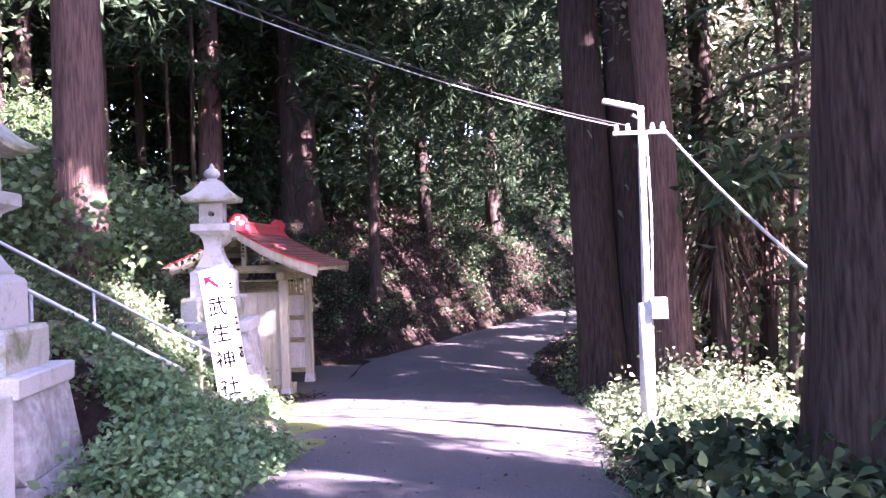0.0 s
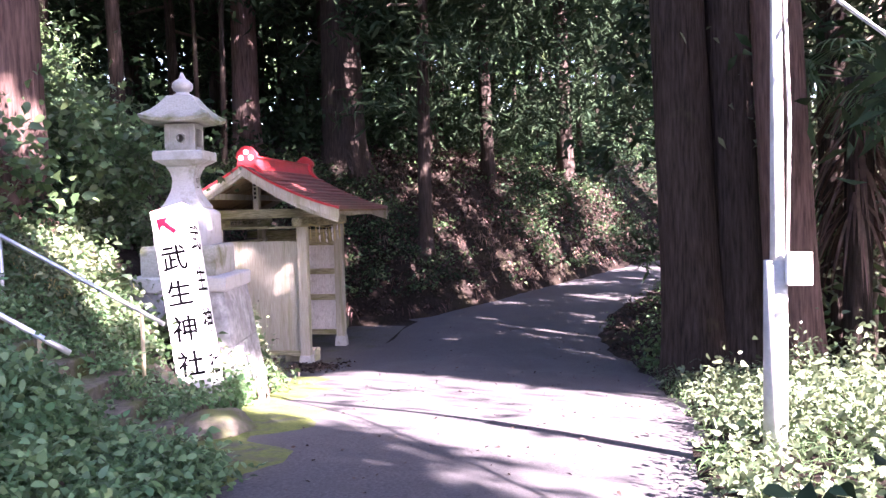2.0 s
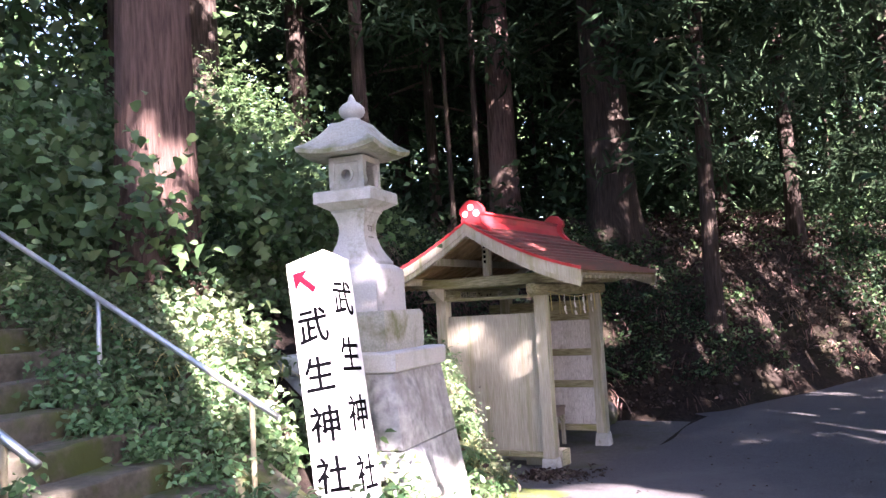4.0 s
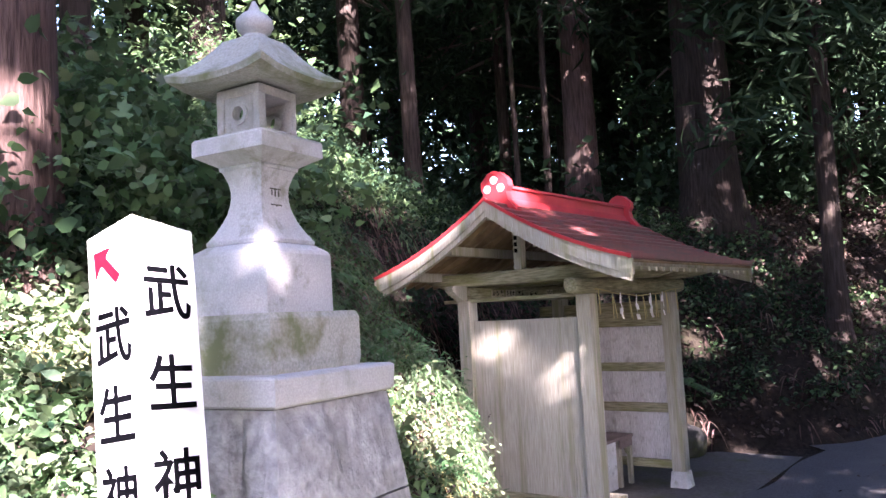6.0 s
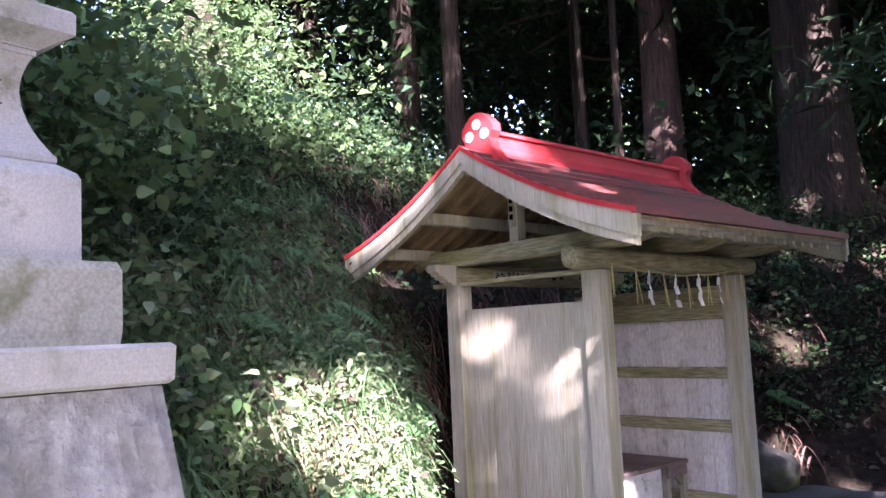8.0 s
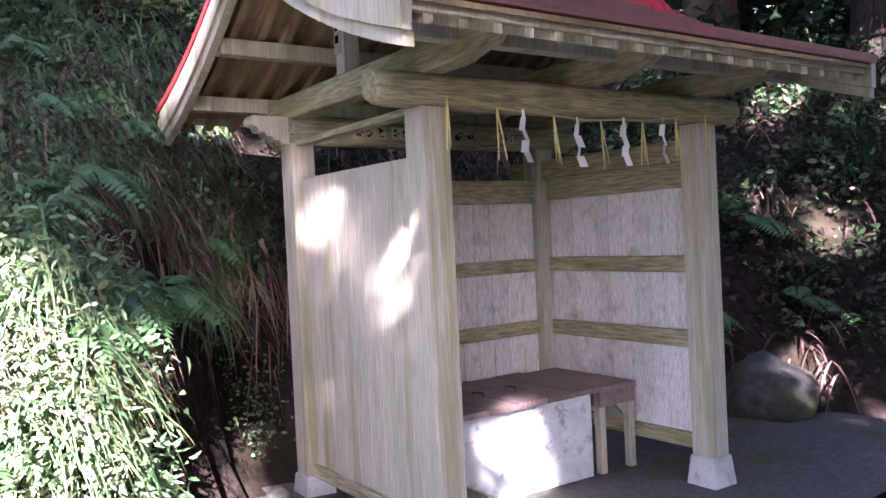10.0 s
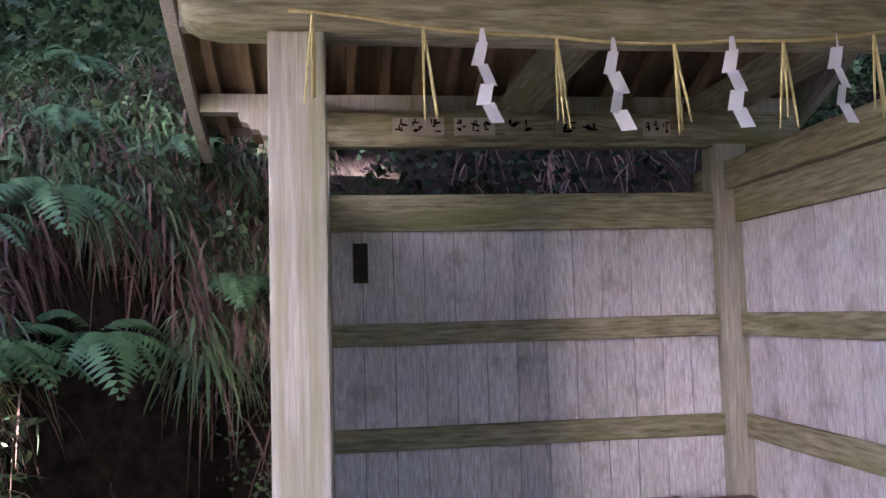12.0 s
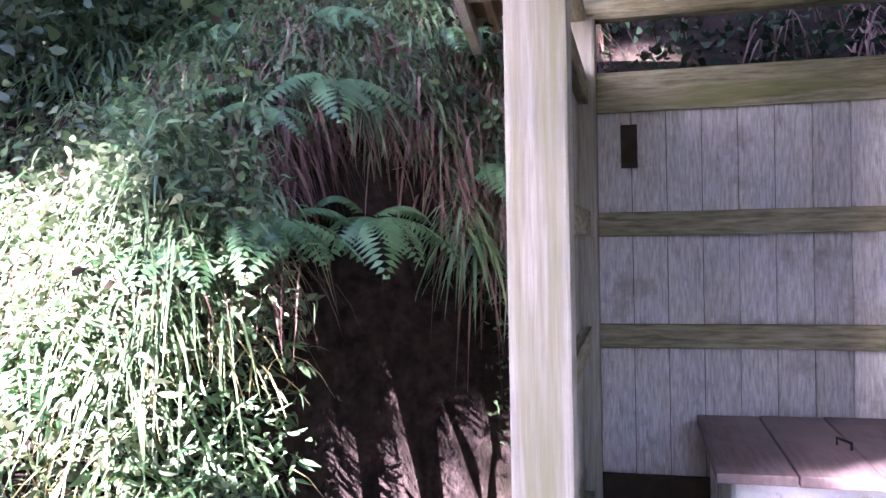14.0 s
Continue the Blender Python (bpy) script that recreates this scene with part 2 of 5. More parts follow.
def mesh_from(name, verts, faces_per, mat, parent=None, label=""):
    """A mesh from vertex rows and equal-sized faces laid out one after another."""
    me = bpy.data.meshes.new(name)
    verts = np.ascontiguousarray(verts, dtype=np.float32)
    faces = np.ascontiguousarray(faces_per, dtype=np.int32)
    k = faces.shape[1]
    me.vertices.add(len(verts))
    me.vertices.foreach_set("co", verts.ravel())
    me.loops.add(faces.size)
    me.loops.foreach_set("vertex_index", faces.ravel())
    me.polygons.add(len(faces))
    me.polygons.foreach_set("loop_start", np.arange(0, faces.size, k, dtype=np.int32))
    me.update(calc_edges=True)
    return link(name, me, mat, parent, label)


def unit(v):
    return v / np.maximum(np.linalg.norm(v, axis=1, keepdims=True), 1e-6)


def leaf_arrays(P, A, N, L, W, fold=0.25, fine=False):
    """Leaves at P pointing along A with face normal near N: folded along the midrib, with more corners where fine."""
    A = unit(A)
    B = unit(np.cross(A, N))
    C = np.cross(B, A)
    L, W = L[:, None], W[:, None]
    side = lambda f, w, s: P + A * L * f + B * W * w * s + C * (W * fold * w * 2 - L * 0.25 * f * f)
    if fine:
        V = np.stack([P, side(0.22, 0.42, 1), side(0.55, 0.46, 1), P + A * L - C * L * 0.25, side(0.55, 0.46, -1), side(0.22, 0.42, -1)], 1)
    else:
        V = np.stack([P, side(0.42, 0.5, 1), P + A * L - C * L * 0.25, side(0.42, 0.5, -1)], 1)
    return V.reshape(-1, 3)


def leaf_mesh(name, P, A, N, L, W, mat, parent=None, label="", fold=0.25, fine=False):
    V = leaf_arrays(P, A, N, L, W, fold, fine)
    return mesh_from(name, V, np.arange(len(V)).reshape(-1, 6 if fine else 4), mat, parent, label)


def lobed_mesh(name, P, A, N, L, mat, parent=None):
    """Five-lobed leaves, cupped."""
    A = unit(A)
    B = unit(np.cross(A, N))
    C = np.cross(B, A)
    shape = [(0, 0), (0.28, 0.52), (0.36, 0.2), (0.78, 0.36), (0.68, 0.13), (1.0, 0), (0.68, -0.13), (0.78, -0.36), (0.36, -0.2), (0.28, -0.52)]
    V = np.stack([P + (A * u + B * w + C * (abs(w) * 0.25 - 0.2 * u * u)) * L[:, None] for u, w in shape], 1).reshape(-1, 3)
    return mesh_from(name, V, np.arange(len(V)).reshape(-1, 10), mat, parent)


def blade_mesh(name, P, A, L, W, droop, mat, parent=None):
    """Grass blades: strips of four segments that arch and hang."""
    A = unit(A)
    side = unit(np.cross(A, np.array([[0, 0, 1.0]])) + 1e-4)
    rows = []
    for i, f in enumerate((0, 0.25, 0.5, 0.75, 1.0)):
        c = P + A * (L * f)[:, None]
        c[:, 2] -= droop * L * f * f
        w = (W * (0.6, 1.0, 0.9, 0.6, 0.06)[i])[:, None]
        rows += [c - side * w, c + side * w]
    n = len(P)
    V = np.stack(rows, 1).reshape(-1, 3)
    base = np.arange(n)[:, None] * 10
    F = np.concatenate([base + np.array([[2 * i, 2 * i + 1, 2 * i + 3, 2 * i + 2]]) for i in range(4)])
    return mesh_from(name, V, F, mat, parent)


rng = np.random.default_rng(7)


def rand_dirs(n, up=0.0, flat=1.0):
    d = rng.normal(size=(n, 3))
    d[:, 2] = d[:, 2] * flat + up
    return unit(d)


# terrain: the road falls towards the pavilion, then climbs round a bend; a cut bank rises beside it
GY = (-60, -1.1, 3.3, 7.1, 9.0, 11.5, 13.7, 15.4, 17.0, 22.0, 30.0, 60.0, 120.0)
GZ = (2.9, 1.35, 1.07, 0.83, 0.7, 0.39, 0.19, 0.1, 0.08, 0.2, 0.7, 2.2, 4.0)
FOOT = np.array([(-3.0, -60), (-2.3, 0), (-2.35, 5), (-2.9, 7.3), (-3.2, 9.6), (-3.5, 11.6), (-4.6, 13.2), (-5.95, 14.2), (-6.1, 16.6), (-5.6, 18.0), (-4.7, 18.8), (-3.0, 20.1), (-2.0, 22.1), (2.0, 28.7), (9, 37), (20, 47), (60, 80)], float)
EDGE = np.array([(1.2, -60), (1.0, 0), (1.0, 6.2), (1.45, 9.75), (1.35, 13.6), (0.8, 17.0), (1.2, 20.6), (2.9, 25.0), (9.5, 32.5), (20, 41), (60, 72)], float)


def side_of(line, x, y):
    """Distance from a line of points, positive on its left."""
    best = np.full(np.shape(x), 1e9)
    sign = np.ones(np.shape(x))
    for (ax, ay), (bx, by) in zip(line, line[1:]):
        dx, dy = bx - ax, by - ay
        t = np.clip(((x - ax) * dx + (y - ay) * dy) / (dx * dx + dy * dy), 0, 1)
        d = np.hypot(x - ax - t * dx, y - ay - t * dy)
        s = np.sign(dx * (y - ay) - dy * (x - ax))
        near = d < best - 1e-9
        best, sign = np.where(near, d, best), np.where(near, s, sign)
    return best * sign


def height(x, y):
    x, y = np.asarray(x, float), np.asarray(y, float)
    z = np.interp(y, GY, GZ)
    d = side_of(FOOT, x, y)
    steep = np.interp(y, (4, 9, 12, 13.5, 18, 20), (0.55, 0.62, 0.95, 1.15, 1.15, 1.05))
    b = np.maximum(d, 0)
    z = z + steep * 3.4 * (1 - np.exp(-(b / 1.9) ** 1.15)) + 0.1 * b * np.exp(-b / 60)
    z = z + np.interp(y, (12.2, 13.0, 13.6, 16.5, 18.0, 19.5), (0.0, 0.7, 1.0, 0.95, 0.3, 0.0)) * (1 - np.exp(-(b / 0.14) ** 2))
    u, v = (x + 2.95) * 0.98769 + (y - 7.62) * 0.15643, -(x + 2.95) * 0.15643 + (y - 7.62) * 0.98769
    z = np.where((np.abs(v) < 1.2) & (u < 0.3) & (u > -5.1), np.minimum(z, 0.62 - 0.583 * np.minimum(u, 0)), z)
    r = np.maximum(-side_of(EDGE, x, y), 0)
    z = z + 0.12 * np.minimum(r, 1.0) - 0.42 * np.maximum(np.minimum(r, 14) - 1.9, 0)
    z = np.minimum(z, 1.08 + 1.6 * np.maximum(np.maximum(-4.75 - x, np.maximum(y - 5.5, 3.0 - y)), 0) ** 1.0 + np.where(x > -2.2, 9, 0))
    lump = 0.09 * np.sin(1.7 * x + 0.6 * y) * np.sin(1.3 * y - 0.8 * x) + 0.05 * np.sin(4.1 * x + 2.2) * np.sin(3.7 * y)
    return z + lump * np.clip(np.maximum(b, r) * 0.8, 0, 1)


# end of terrain
def ground_at(x, y):
    return float(height(x, y))


def grid_sheet(name, xs, ys, mat, lift=0.0, sink=None):
    X, Y = np.meshgrid(xs, ys)
    Z = height(X, Y) + lift
    if sink is not None:
        Z = Z - sink(X, Y)
    V = np.stack([X, Y, Z], -1).reshape(-1, 3)
    n, m = len(xs), len(ys)
    i = (np.arange(m - 1)[:, None] * n + np.arange(n - 1)[None]).ravel()
    ob = mesh_from(name, V, np.stack([i, i + 1, i + n + 1, i + n], 1), mat)
    ob.data.polygons.foreach_set("use_smooth", [True] * len(ob.data.polygons))
    return ob


def inside_road(X, Y):
    return np.clip(np.minimum(-side_of(FOOT, X, Y), side_of(EDGE, X, Y)) * 3, 0, 1)


xs = np.concatenate([np.arange(-160, -20, 8), np.arange(-20, -9, 1.0), np.arange(-9, 6, 0.22), np.arange(6, 20, 1.0), np.arange(20, 161, 8)])
ys = np.concatenate([np.arange(-120, -12, 8), np.arange(-12, 2, 1.0), np.arange(2, 26, 0.22), np.arange(26, 60, 1.0), np.arange(60, 221, 8)])
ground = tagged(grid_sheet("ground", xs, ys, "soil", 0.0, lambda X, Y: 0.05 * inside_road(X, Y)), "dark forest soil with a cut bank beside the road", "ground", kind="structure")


def road_sheet():
    """The asphalt, from edge to edge, with a mossy rim on the bank side."""
    V, F, ts = [], [], np.concatenate([np.arange(-40, 2, 2.0), np.arange(2, 30, 0.3), np.arange(30, 75, 1.5)])
    lx, rx = np.interp(ts, FOOT[:, 1], FOOT[:, 0]), np.interp(ts, EDGE[:, 1], EDGE[:, 0])
    lx = np.where((ts > 12.0) & (ts < 19.6), np.interp(ts, (12.0, 13.2, 14.2, 17.5, 19.6), (-3.4, -3.75, -3.7, -3.3, -3.2)), lx) + 0.05 + 0.06 * np.sin(ts * 2.3)
    rx = rx + 0.07 * np.sin(ts * 3.1) + 0.04 * np.sin(ts * 7.7)
    K = 15
    for k in range(K):
        f = k / (K - 1)
        x = lx + (rx - lx) * f
        V.append(np.stack([x, ts, np.interp(ts, GY, GZ) + 0.012 + 0.03 * math.sin(math.pi * f)], 1))
    V = np.concatenate(V)
    n = len(ts)
    i = (np.arange(K - 1)[:, None] * n + np.arange(n - 1)[None]).ravel()
    ob = mesh_from("road", V, np.stack([i, i + n, i + n + 1, i + 1], 1), "asphalt")
    ob.data.polygons.foreach_set("use_smooth", [True] * len(ob.data.polygons))
    return ob, ts, lx


road, road_t, road_left = road_sheet()
tagged(road, "dark worn asphalt lane sloping down through the forest", "road", kind="structure")

# concrete apron under the pavilion and the mossy gutter rim
bm = bmesh.new()
bmesh.ops.create_grid(bm, x_segments=16, y_segments=24, size=0.5)
for v in bm.verts:
    v.co = Vector((-4.75 + v.co.x * 2.9, 15.9 + v.co.y * 6.0, 0))
    v.co.z = float(np.interp(v.co.y, GY, GZ)) + 0.006
part("pavement", bm, "apron").name = "pavement"
tagged(bpy.data.objects["pavement"], "dark damp concrete apron beside the lane", "pavement", kind="structure")


def moss_strip():
    V, F = [], []
    ts = np.arange(5.9, 12.8, 0.2)
    lx = np.interp(ts, road_t, road_left)
    for k, w in enumerate((-0.25, 0.1, 0.3, 0.5)):
        V.append(np.stack([lx + w * np.clip((ts - ts[0]) / 1.3, 0.02, 1) * (1 + (k > 1) * 1.9 * np.exp(-((ts - 7.6) / 1.9) ** 2)) * (1 + (0.35 * np.sin(ts * 2.9) + 0.3 * np.sin(ts * 6.1)) * (k > 1)), ts, np.interp(ts, GY, GZ) + (0.03, 0.035, 0.034, 0.02)[k]], 1))
    n = len(ts)
    i = (np.arange(3)[:, None] * n + np.arange(n - 1)[None]).ravel()
    return mesh_from("moss", np.concatenate(V), np.stack([i, i + n, i + n + 1, i + 1], 1), "moss")


tagged(moss_strip(), "green moss along the asphalt edge", "moss", kind="stuff")

# stone stairs between the lanterns, climbing the bank
STAIR = Matrix.Translation((-2.95, 7.62, 0)) @ Matrix.Rotation(radians(9), 4, "Z")
STEPS = 16
stairs = thing("stone_stairs", (-3.2, 7.6, 0.8), "mossy old stone stairs climbing the bank", "stairs", kind="structure")
for i in range(STEPS):
    x1, z1 = -0.3 * i, 0.95 + 0.175 * i
    b = box(x1 - 0.36, -0.98, z1 - 0.4, x1, 0.98, z1, 0.02)
    bmesh.ops.subdivide_edges(b, edges=[e for e in b.edges if e.calc_length() > 1], cuts=9)
    for v in b.verts:
        v.co += 0.022 * Vector(noise.noise_vector(v.co * 3.1))
    b.transform(STAIR)
    part("step", b, "step_stone", stairs)
for s in (-1.12, 1.12):
    b = rings([[(x, s + a, z + c) for a, c in ((-0.13, -0.5), (0.13, -0.5), (0.13, 0.06), (-0.13, 0.06))] for x, z in [(-0.3 * k, 0.9 + 0.175 * k) for k in range(0, STEPS + 1)]])
    for v in b.verts:
        v.co += 0.03 * Vector(noise.noise_vector(v.co * 2.7))
    b.transform(STAIR)
    part("kerb", b, "step_stone", stairs, "mossy side kerb")


def handrail(side, drop):
    rail = thing("handrail", STAIR @ Vector((0, side, 0.9)), "galvanised steel tube handrail beside the stone stairs", "handrail", "stair handrails")
    slope = 0.175 / 0.3
    top = lambda x: 1.75 - drop - slope * (x + 0.22)
    pts = [(-0.3, side, top(-0.3))] + [(-0.5 - 0.5 * k, side, top(-0.5 - 0.5 * k)) for k in range(10)]
    b = tube(pts, 0.021, 12)
    b.transform(STAIR)
    part("tube", b, "steel", rail, "shiny steel tube", True)
    for x in (-0.5, -1.75, -3.2, -4.6):
        b = tube([(x, side, top(x) - 1.0), (x, side, top(x))], 0.018, 10)
        b.transform(STAIR)
        part("post", b, "post_paint" if x > -1 else "steel", rail, "", True)


handrail(0.93, 0.11)
handrail(-0.93, 0.04)


# stone lanterns
def stone_lantern(c, turn, label):
    base = float(np.interp(c[1], GY, GZ)) - 0.1
    lan = thing("stone_lantern", (c[0], c[1], base), label, "stone lantern", "pair of stone lanterns")

    def stack(name, profile, mat, text="", soft=0.012, smooth=False):
        b = rings(square_rings(profile, c, turn))
        if soft:
            sharp = [e for e in b.edges if len(e.link_faces) == 2 and e.calc_face_angle(0) > 0.5]
            bmesh.ops.bevel(b, geom=sharp, offset=soft, segments=2, affect="EDGES")
        return part(name, b, mat, lan, text, smooth)

    # rough foundation, course by course, each stone on its own
    core = rings(square_rings([(base, 0.62, 0), (1.83, 0.44, 0)], c, turn))
    foundation = part("foundation", core, "rough_stone", lan, "battered base of rough quarry stone")
    z0s = (base, base + 0.42, base + 0.8, 1.835)
    rot = Matrix.Translation((c[0], c[1], 0)) @ Matrix.Rotation(radians(turn), 4, "Z")
    for k in range(3):
        z0, z1 = z0s[k] + 0.006, z0s[k + 1] - 0.006
        h0, h1 = 0.71 - 0.19 * (z0 - base) / (1.83 - base), 0.71 - 0.19 * (z1 - base) / (1.83 - base)
        for f in range(4):
            cuts = sorted([-1, 1] + [random.uniform(-0.3, 0.3)] + ([random.uniform(0.5, 0.6)] if k != 1 else []))
            for a, d in zip(cuts, cuts[1:]):
                bulge = random.uniform(0.0, 0.04)
                vs = []
                b = bmesh.new()
                bmesh.ops.create_cube(b, size=1.0)
                bmesh.ops.subdivide_edges(b, edges=b.edges[:], cuts=3, use_grid_fill=True)
                for v in b.verts:
                    u, w, q = v.co.x + 0.5, v.co.y + 0.5, v.co.z + 0.5
                    h = h0 + (h1 - h0) * q
                    s = (a + (d - a) * u) * h
                    out = (h - 0.16) + 0.16 * (1 - w)
                    mid = 1 - max(abs(2 * u - 1), abs(2 * q - 1)) ** 4
                    p = Vector((s * 0.995, -out - (bulge * mid if w < 0.01 else 0), z0 + (z1 - z0) * q))
                    if w < 0.01:
                        p += 0.03 * mid * Vector(noise.noise_vector(p * 6 + Vector((f, k, 0))))
                    v.co = p
                b.transform(rot @ Matrix.Rotation(radians(90 * f), 4, "Z"))
                part("stone", b, "rough_stone", foundation)
    stack("slab", [(1.835, 0.535, 0), (1.85, 0.555, 0), (1.985, 0.56, 0), (2.0, 0.545, 0)], "granite", "chipped granite slab with dark stains")
    stack("plinth", [(2.0, 0.405, 0), (2.06, 0.412, 0), (2.3, 0.41, 0), (2.335, 0.395, 0)], "moss_granite", "lower plinth with green moss stains", 0.015)
    stack("block", [(2.335, 0.298, 0), (2.68, 0.295, 0), (2.705, 0.283, 0), (2.745, 0.225, 0)], "granite", "square granite block with sloping shoulders", 0.014)
    prof = [(2.745, 0.222, 0), (2.752, 0.228, 0), (2.772, 0.228, 0), (2.778, 0.222, 0)]
    for k in range(1, 15):
        f = k / 14
        prof.append((2.778 + 0.422 * f, 0.121 + 0.101 * max(0, 1 - f / 0.66) ** 1.9 + 0.036 * max(0, (f - 0.66) / 0.34) ** 2, 0))
    prof += [(3.203, 0.166, 0), (3.222, 0.168, 0), (3.226, 0.164, 0)]
    shaft = stack("shaft", prof, "granite", "waisted granite shaft with carved characters", 0)
    stack("platform", [(3.226, 0.172, 0), (3.232, 0.176, 0), (3.288, 0.272, 0), (3.292, 0.278, 0), (3.38, 0.278, 0), (3.395, 0.266, 0)], "granite", "flared platform under the fire box", 0.006)
    # fire box: four corner posts, a sill, a lintel and round and square windows
    h = 0.168
    fb = rings(square_rings([(3.39, h, 0), (3.44, h, 0)], c, turn))
    fire = part("fire_box", fb, "granite", lan, "fire box with round and square openings")
    part("lintel", rings(square_rings([(3.645, h, 0), (3.70, h, 0)], c, turn)), "granite", fire)
    for sx in (-1, 1):
        for sy in (-1, 1):
            b = box(sx * h - sx * 0.05, sy * h - sy * 0.05, 3.436, sx * h, sy * h, 3.645, 0.004)
            b.transform(rot)
            part("corner_post", b, "granite", fire)
    for f in (0, 2):  # round windows on two sides
        b = bmesh.new()
        n = 24
        outer = [Vector(((h - 0.05) * max(-1, min(1, 1.42 * math.cos(k * math.tau / n))), -h + 0.012, 3.5375 + 0.1075 * max(-1, min(1, 1.42 * math.sin(k * math.tau / n))))) for k in range(n)]
        ringv = []
        for r, y in ((None, -h + 0.012), (0.068, -h + 0.012), (0.068, -h - 0.006), (0.045, -h - 0.006), (0.045, -h + 0.06)):
            ringv.append([b.verts.new(outer[k] if r is None else Vector((r * math.cos(k * math.tau / n), y, 3.5375 + r * math.sin(k * math.tau / n)))) for k in range(n)])
        for p, q in zip(ringv, ringv[1:]):
            for k in range(n):
                b.faces.new((p[k], p[(k + 1) % n], q[(k + 1) % n], q[k]))
        b.transform(rot @ Matrix.Rotation(radians(90 * f), 4, "Z"))
        part("round_window", b, "granite", fire, "round window with a raised rim")
    prof = [(3.715, 0.2, 0), (3.70, 0.3, 0.02), (3.705, 0.375, 0.045), (3.74, 0.385, 0.05)] + [(3.745 + 0.27 * t, 0.385 - 0.245 * t ** 0.72, 0.05 * (1 - t) ** 2) for t in (0.08, 0.2, 0.35, 0.5, 0.65, 0.8, 0.92, 1.0)]
    stack("roof", prof, "moss_granite", "mossy curved stone roof with upturned corners", 0)
    n = 20
    jewel = [(4.0, 0.105), (4.03, 0.115), (4.05, 0.075), (4.07, 0.07), (4.085, 0.1), (4.12, 0.118), (4.16, 0.112), (4.195, 0.08), (4.22, 0.04), (4.25, 0.028), (4.285, 0.012)]
    b = rings([[(c[0] + r * math.cos(k * math.tau / n), c[1] + r * math.sin(k * math.tau / n), z) for k in range(n)] for z, r in jewel])
    part("jewel", b, "granite", lan, "onion-shaped stone jewel", True)
    # unreadable carved strokes on the shaft and block
    for z, hw, off in ((3.09, 0.05, 0.1175), (2.95, 0.05, 0.1245)):
        for y0, y1, z0, z1 in ((-1, 1, 0.034, 0.042), (-0.8, 0.8, 0.014, 0.022), (-1, 1, -0.008, 0.0), (-0.12, 0.1, -0.05, 0.034), (-0.7, -0.5, -0.044, -0.01), (0.5, 0.72, -0.048, -0.012)):
            b = box(off - 0.02, hw * y0, z + z0, off + 0.006, hw * y1, z + z1, 0.001)
            b.transform(rot)
            part("carved_stroke", b, "rock", shaft)
    return lan


LANTERN = (-4.035, 10.34)
lantern = stone_lantern(LANTERN, 9, "tall grey granite lantern with mossy stains on rough stone")
copy_thing(lantern, Matrix.Translation((-4.02, 4.75, lantern.matrix_basis.translation.z + 0.05)))

# white stone marker in front of the second lantern
marker = thing("stone_marker", (-3.35, 3.9, 1.0), "white painted marker post with a recessed panel beside the lantern", "marker")
part("body", box(-3.62, 3.72, 0.95, -3.25, 4.0, 1.98, 0.015), "granite", marker)
part("panel", box(-3.56, 3.714, 1.05, -3.31, 3.73, 1.9, 0.004), "white_paint", marker, "flat pale panel")

# the leaning sign: a square white post with lettering on its faces
SIGN = Matrix.Translation((-3.4, 9.22, 0.9)) @ Matrix.Rotation(radians(SIGN_LEAN[0]), 4, "Y") @ Matrix.Rotation(radians(SIGN_LEAN[1]), 4, "X") @ Matrix.Rotation(radians(5.2), 4, "Z")
sign = thing("shrine_sign", (-3.4, 9.22, 0.7), "leaning white square sign post with black lettering and a red arrow", "sign")
SW, SZ0, SZ1 = 0.17, 0.05, 1.85
b = rings([[(-SW, -SW, z), (SW, -SW, z), (SW, SW, z), (-SW, SW, z)] for z in (SZ0, SZ1)])
for v in b.verts:
    if v.co.z > 1 and v.co.x > 0 and v.co.y < 0:
        v.co.z += 0.04
bmesh.ops.bevel(b, geom=b.edges[:], offset=0.004, segments=1, affect="EDGES")
b.transform(SIGN)
board = part("sign_board", b, "white_paint", sign, "white painted box board")
for sx in (-0.12, 0.12):
    for sy in (-0.12, 0.12):
        b = box(sx - 0.018, sy - 0.018, -0.45, sx + 0.018, sy + 0.018, 0.13, 0.003)
        b.transform(SIGN)
        part("leg", b, "steel", sign, "grey metal leg")


def lettering(text, size, m, mat, parent, name="lettering"):
    cu = bpy.data.curves.new(name, "FONT")
    cu.body, cu.size, cu.align_x, cu.align_y, cu.extrude, cu.offset = text, size, "CENTER", "CENTER", 0.0015, size * 0.014
    tmp = bpy.data.objects.new("lettering_source", cu)
    me = bpy.data.meshes.new_from_object(tmp)
    bpy.data.objects.remove(tmp)
    me.transform(m)
    return link(name, me, mat, parent)


for i, ch in enumerate("武生神社"):
    z = 1.34 - 0.352 * i
    lettering(ch, 0.27, SIGN @ Matrix.Translation((0.0, -SW - 0.003, z)) @ Matrix.Rotation(radians(90), 4, "X"), "ink", board)
    z = 1.52 - 0.42 * i
    lettering(ch, 0.27, SIGN @ Matrix.Translation((SW + 0.003, 0.0, z)) @ Matrix.Rotation(radians(90), 4, "Z") @ Matrix.Rotation(radians(90), 4, "X"), "ink", board)
b = bmesh.new()
arrow = [(-0.09, 0.07), (0.03, 0.075), (-0.008, 0.037), (0.085, -0.055), (0.055, -0.085), (-0.038, 0.006), (-0.08, -0.045)]
lo, hi = [[b.verts.new((x, y, -SW - d)) for x, y in arrow] for d in (0.0, 0.004)]
for v in b.verts:
    x, y, d = v.co
    v.co = Vector((x * 1.1 - 0.02, d, 1.69 + y * 1.1))
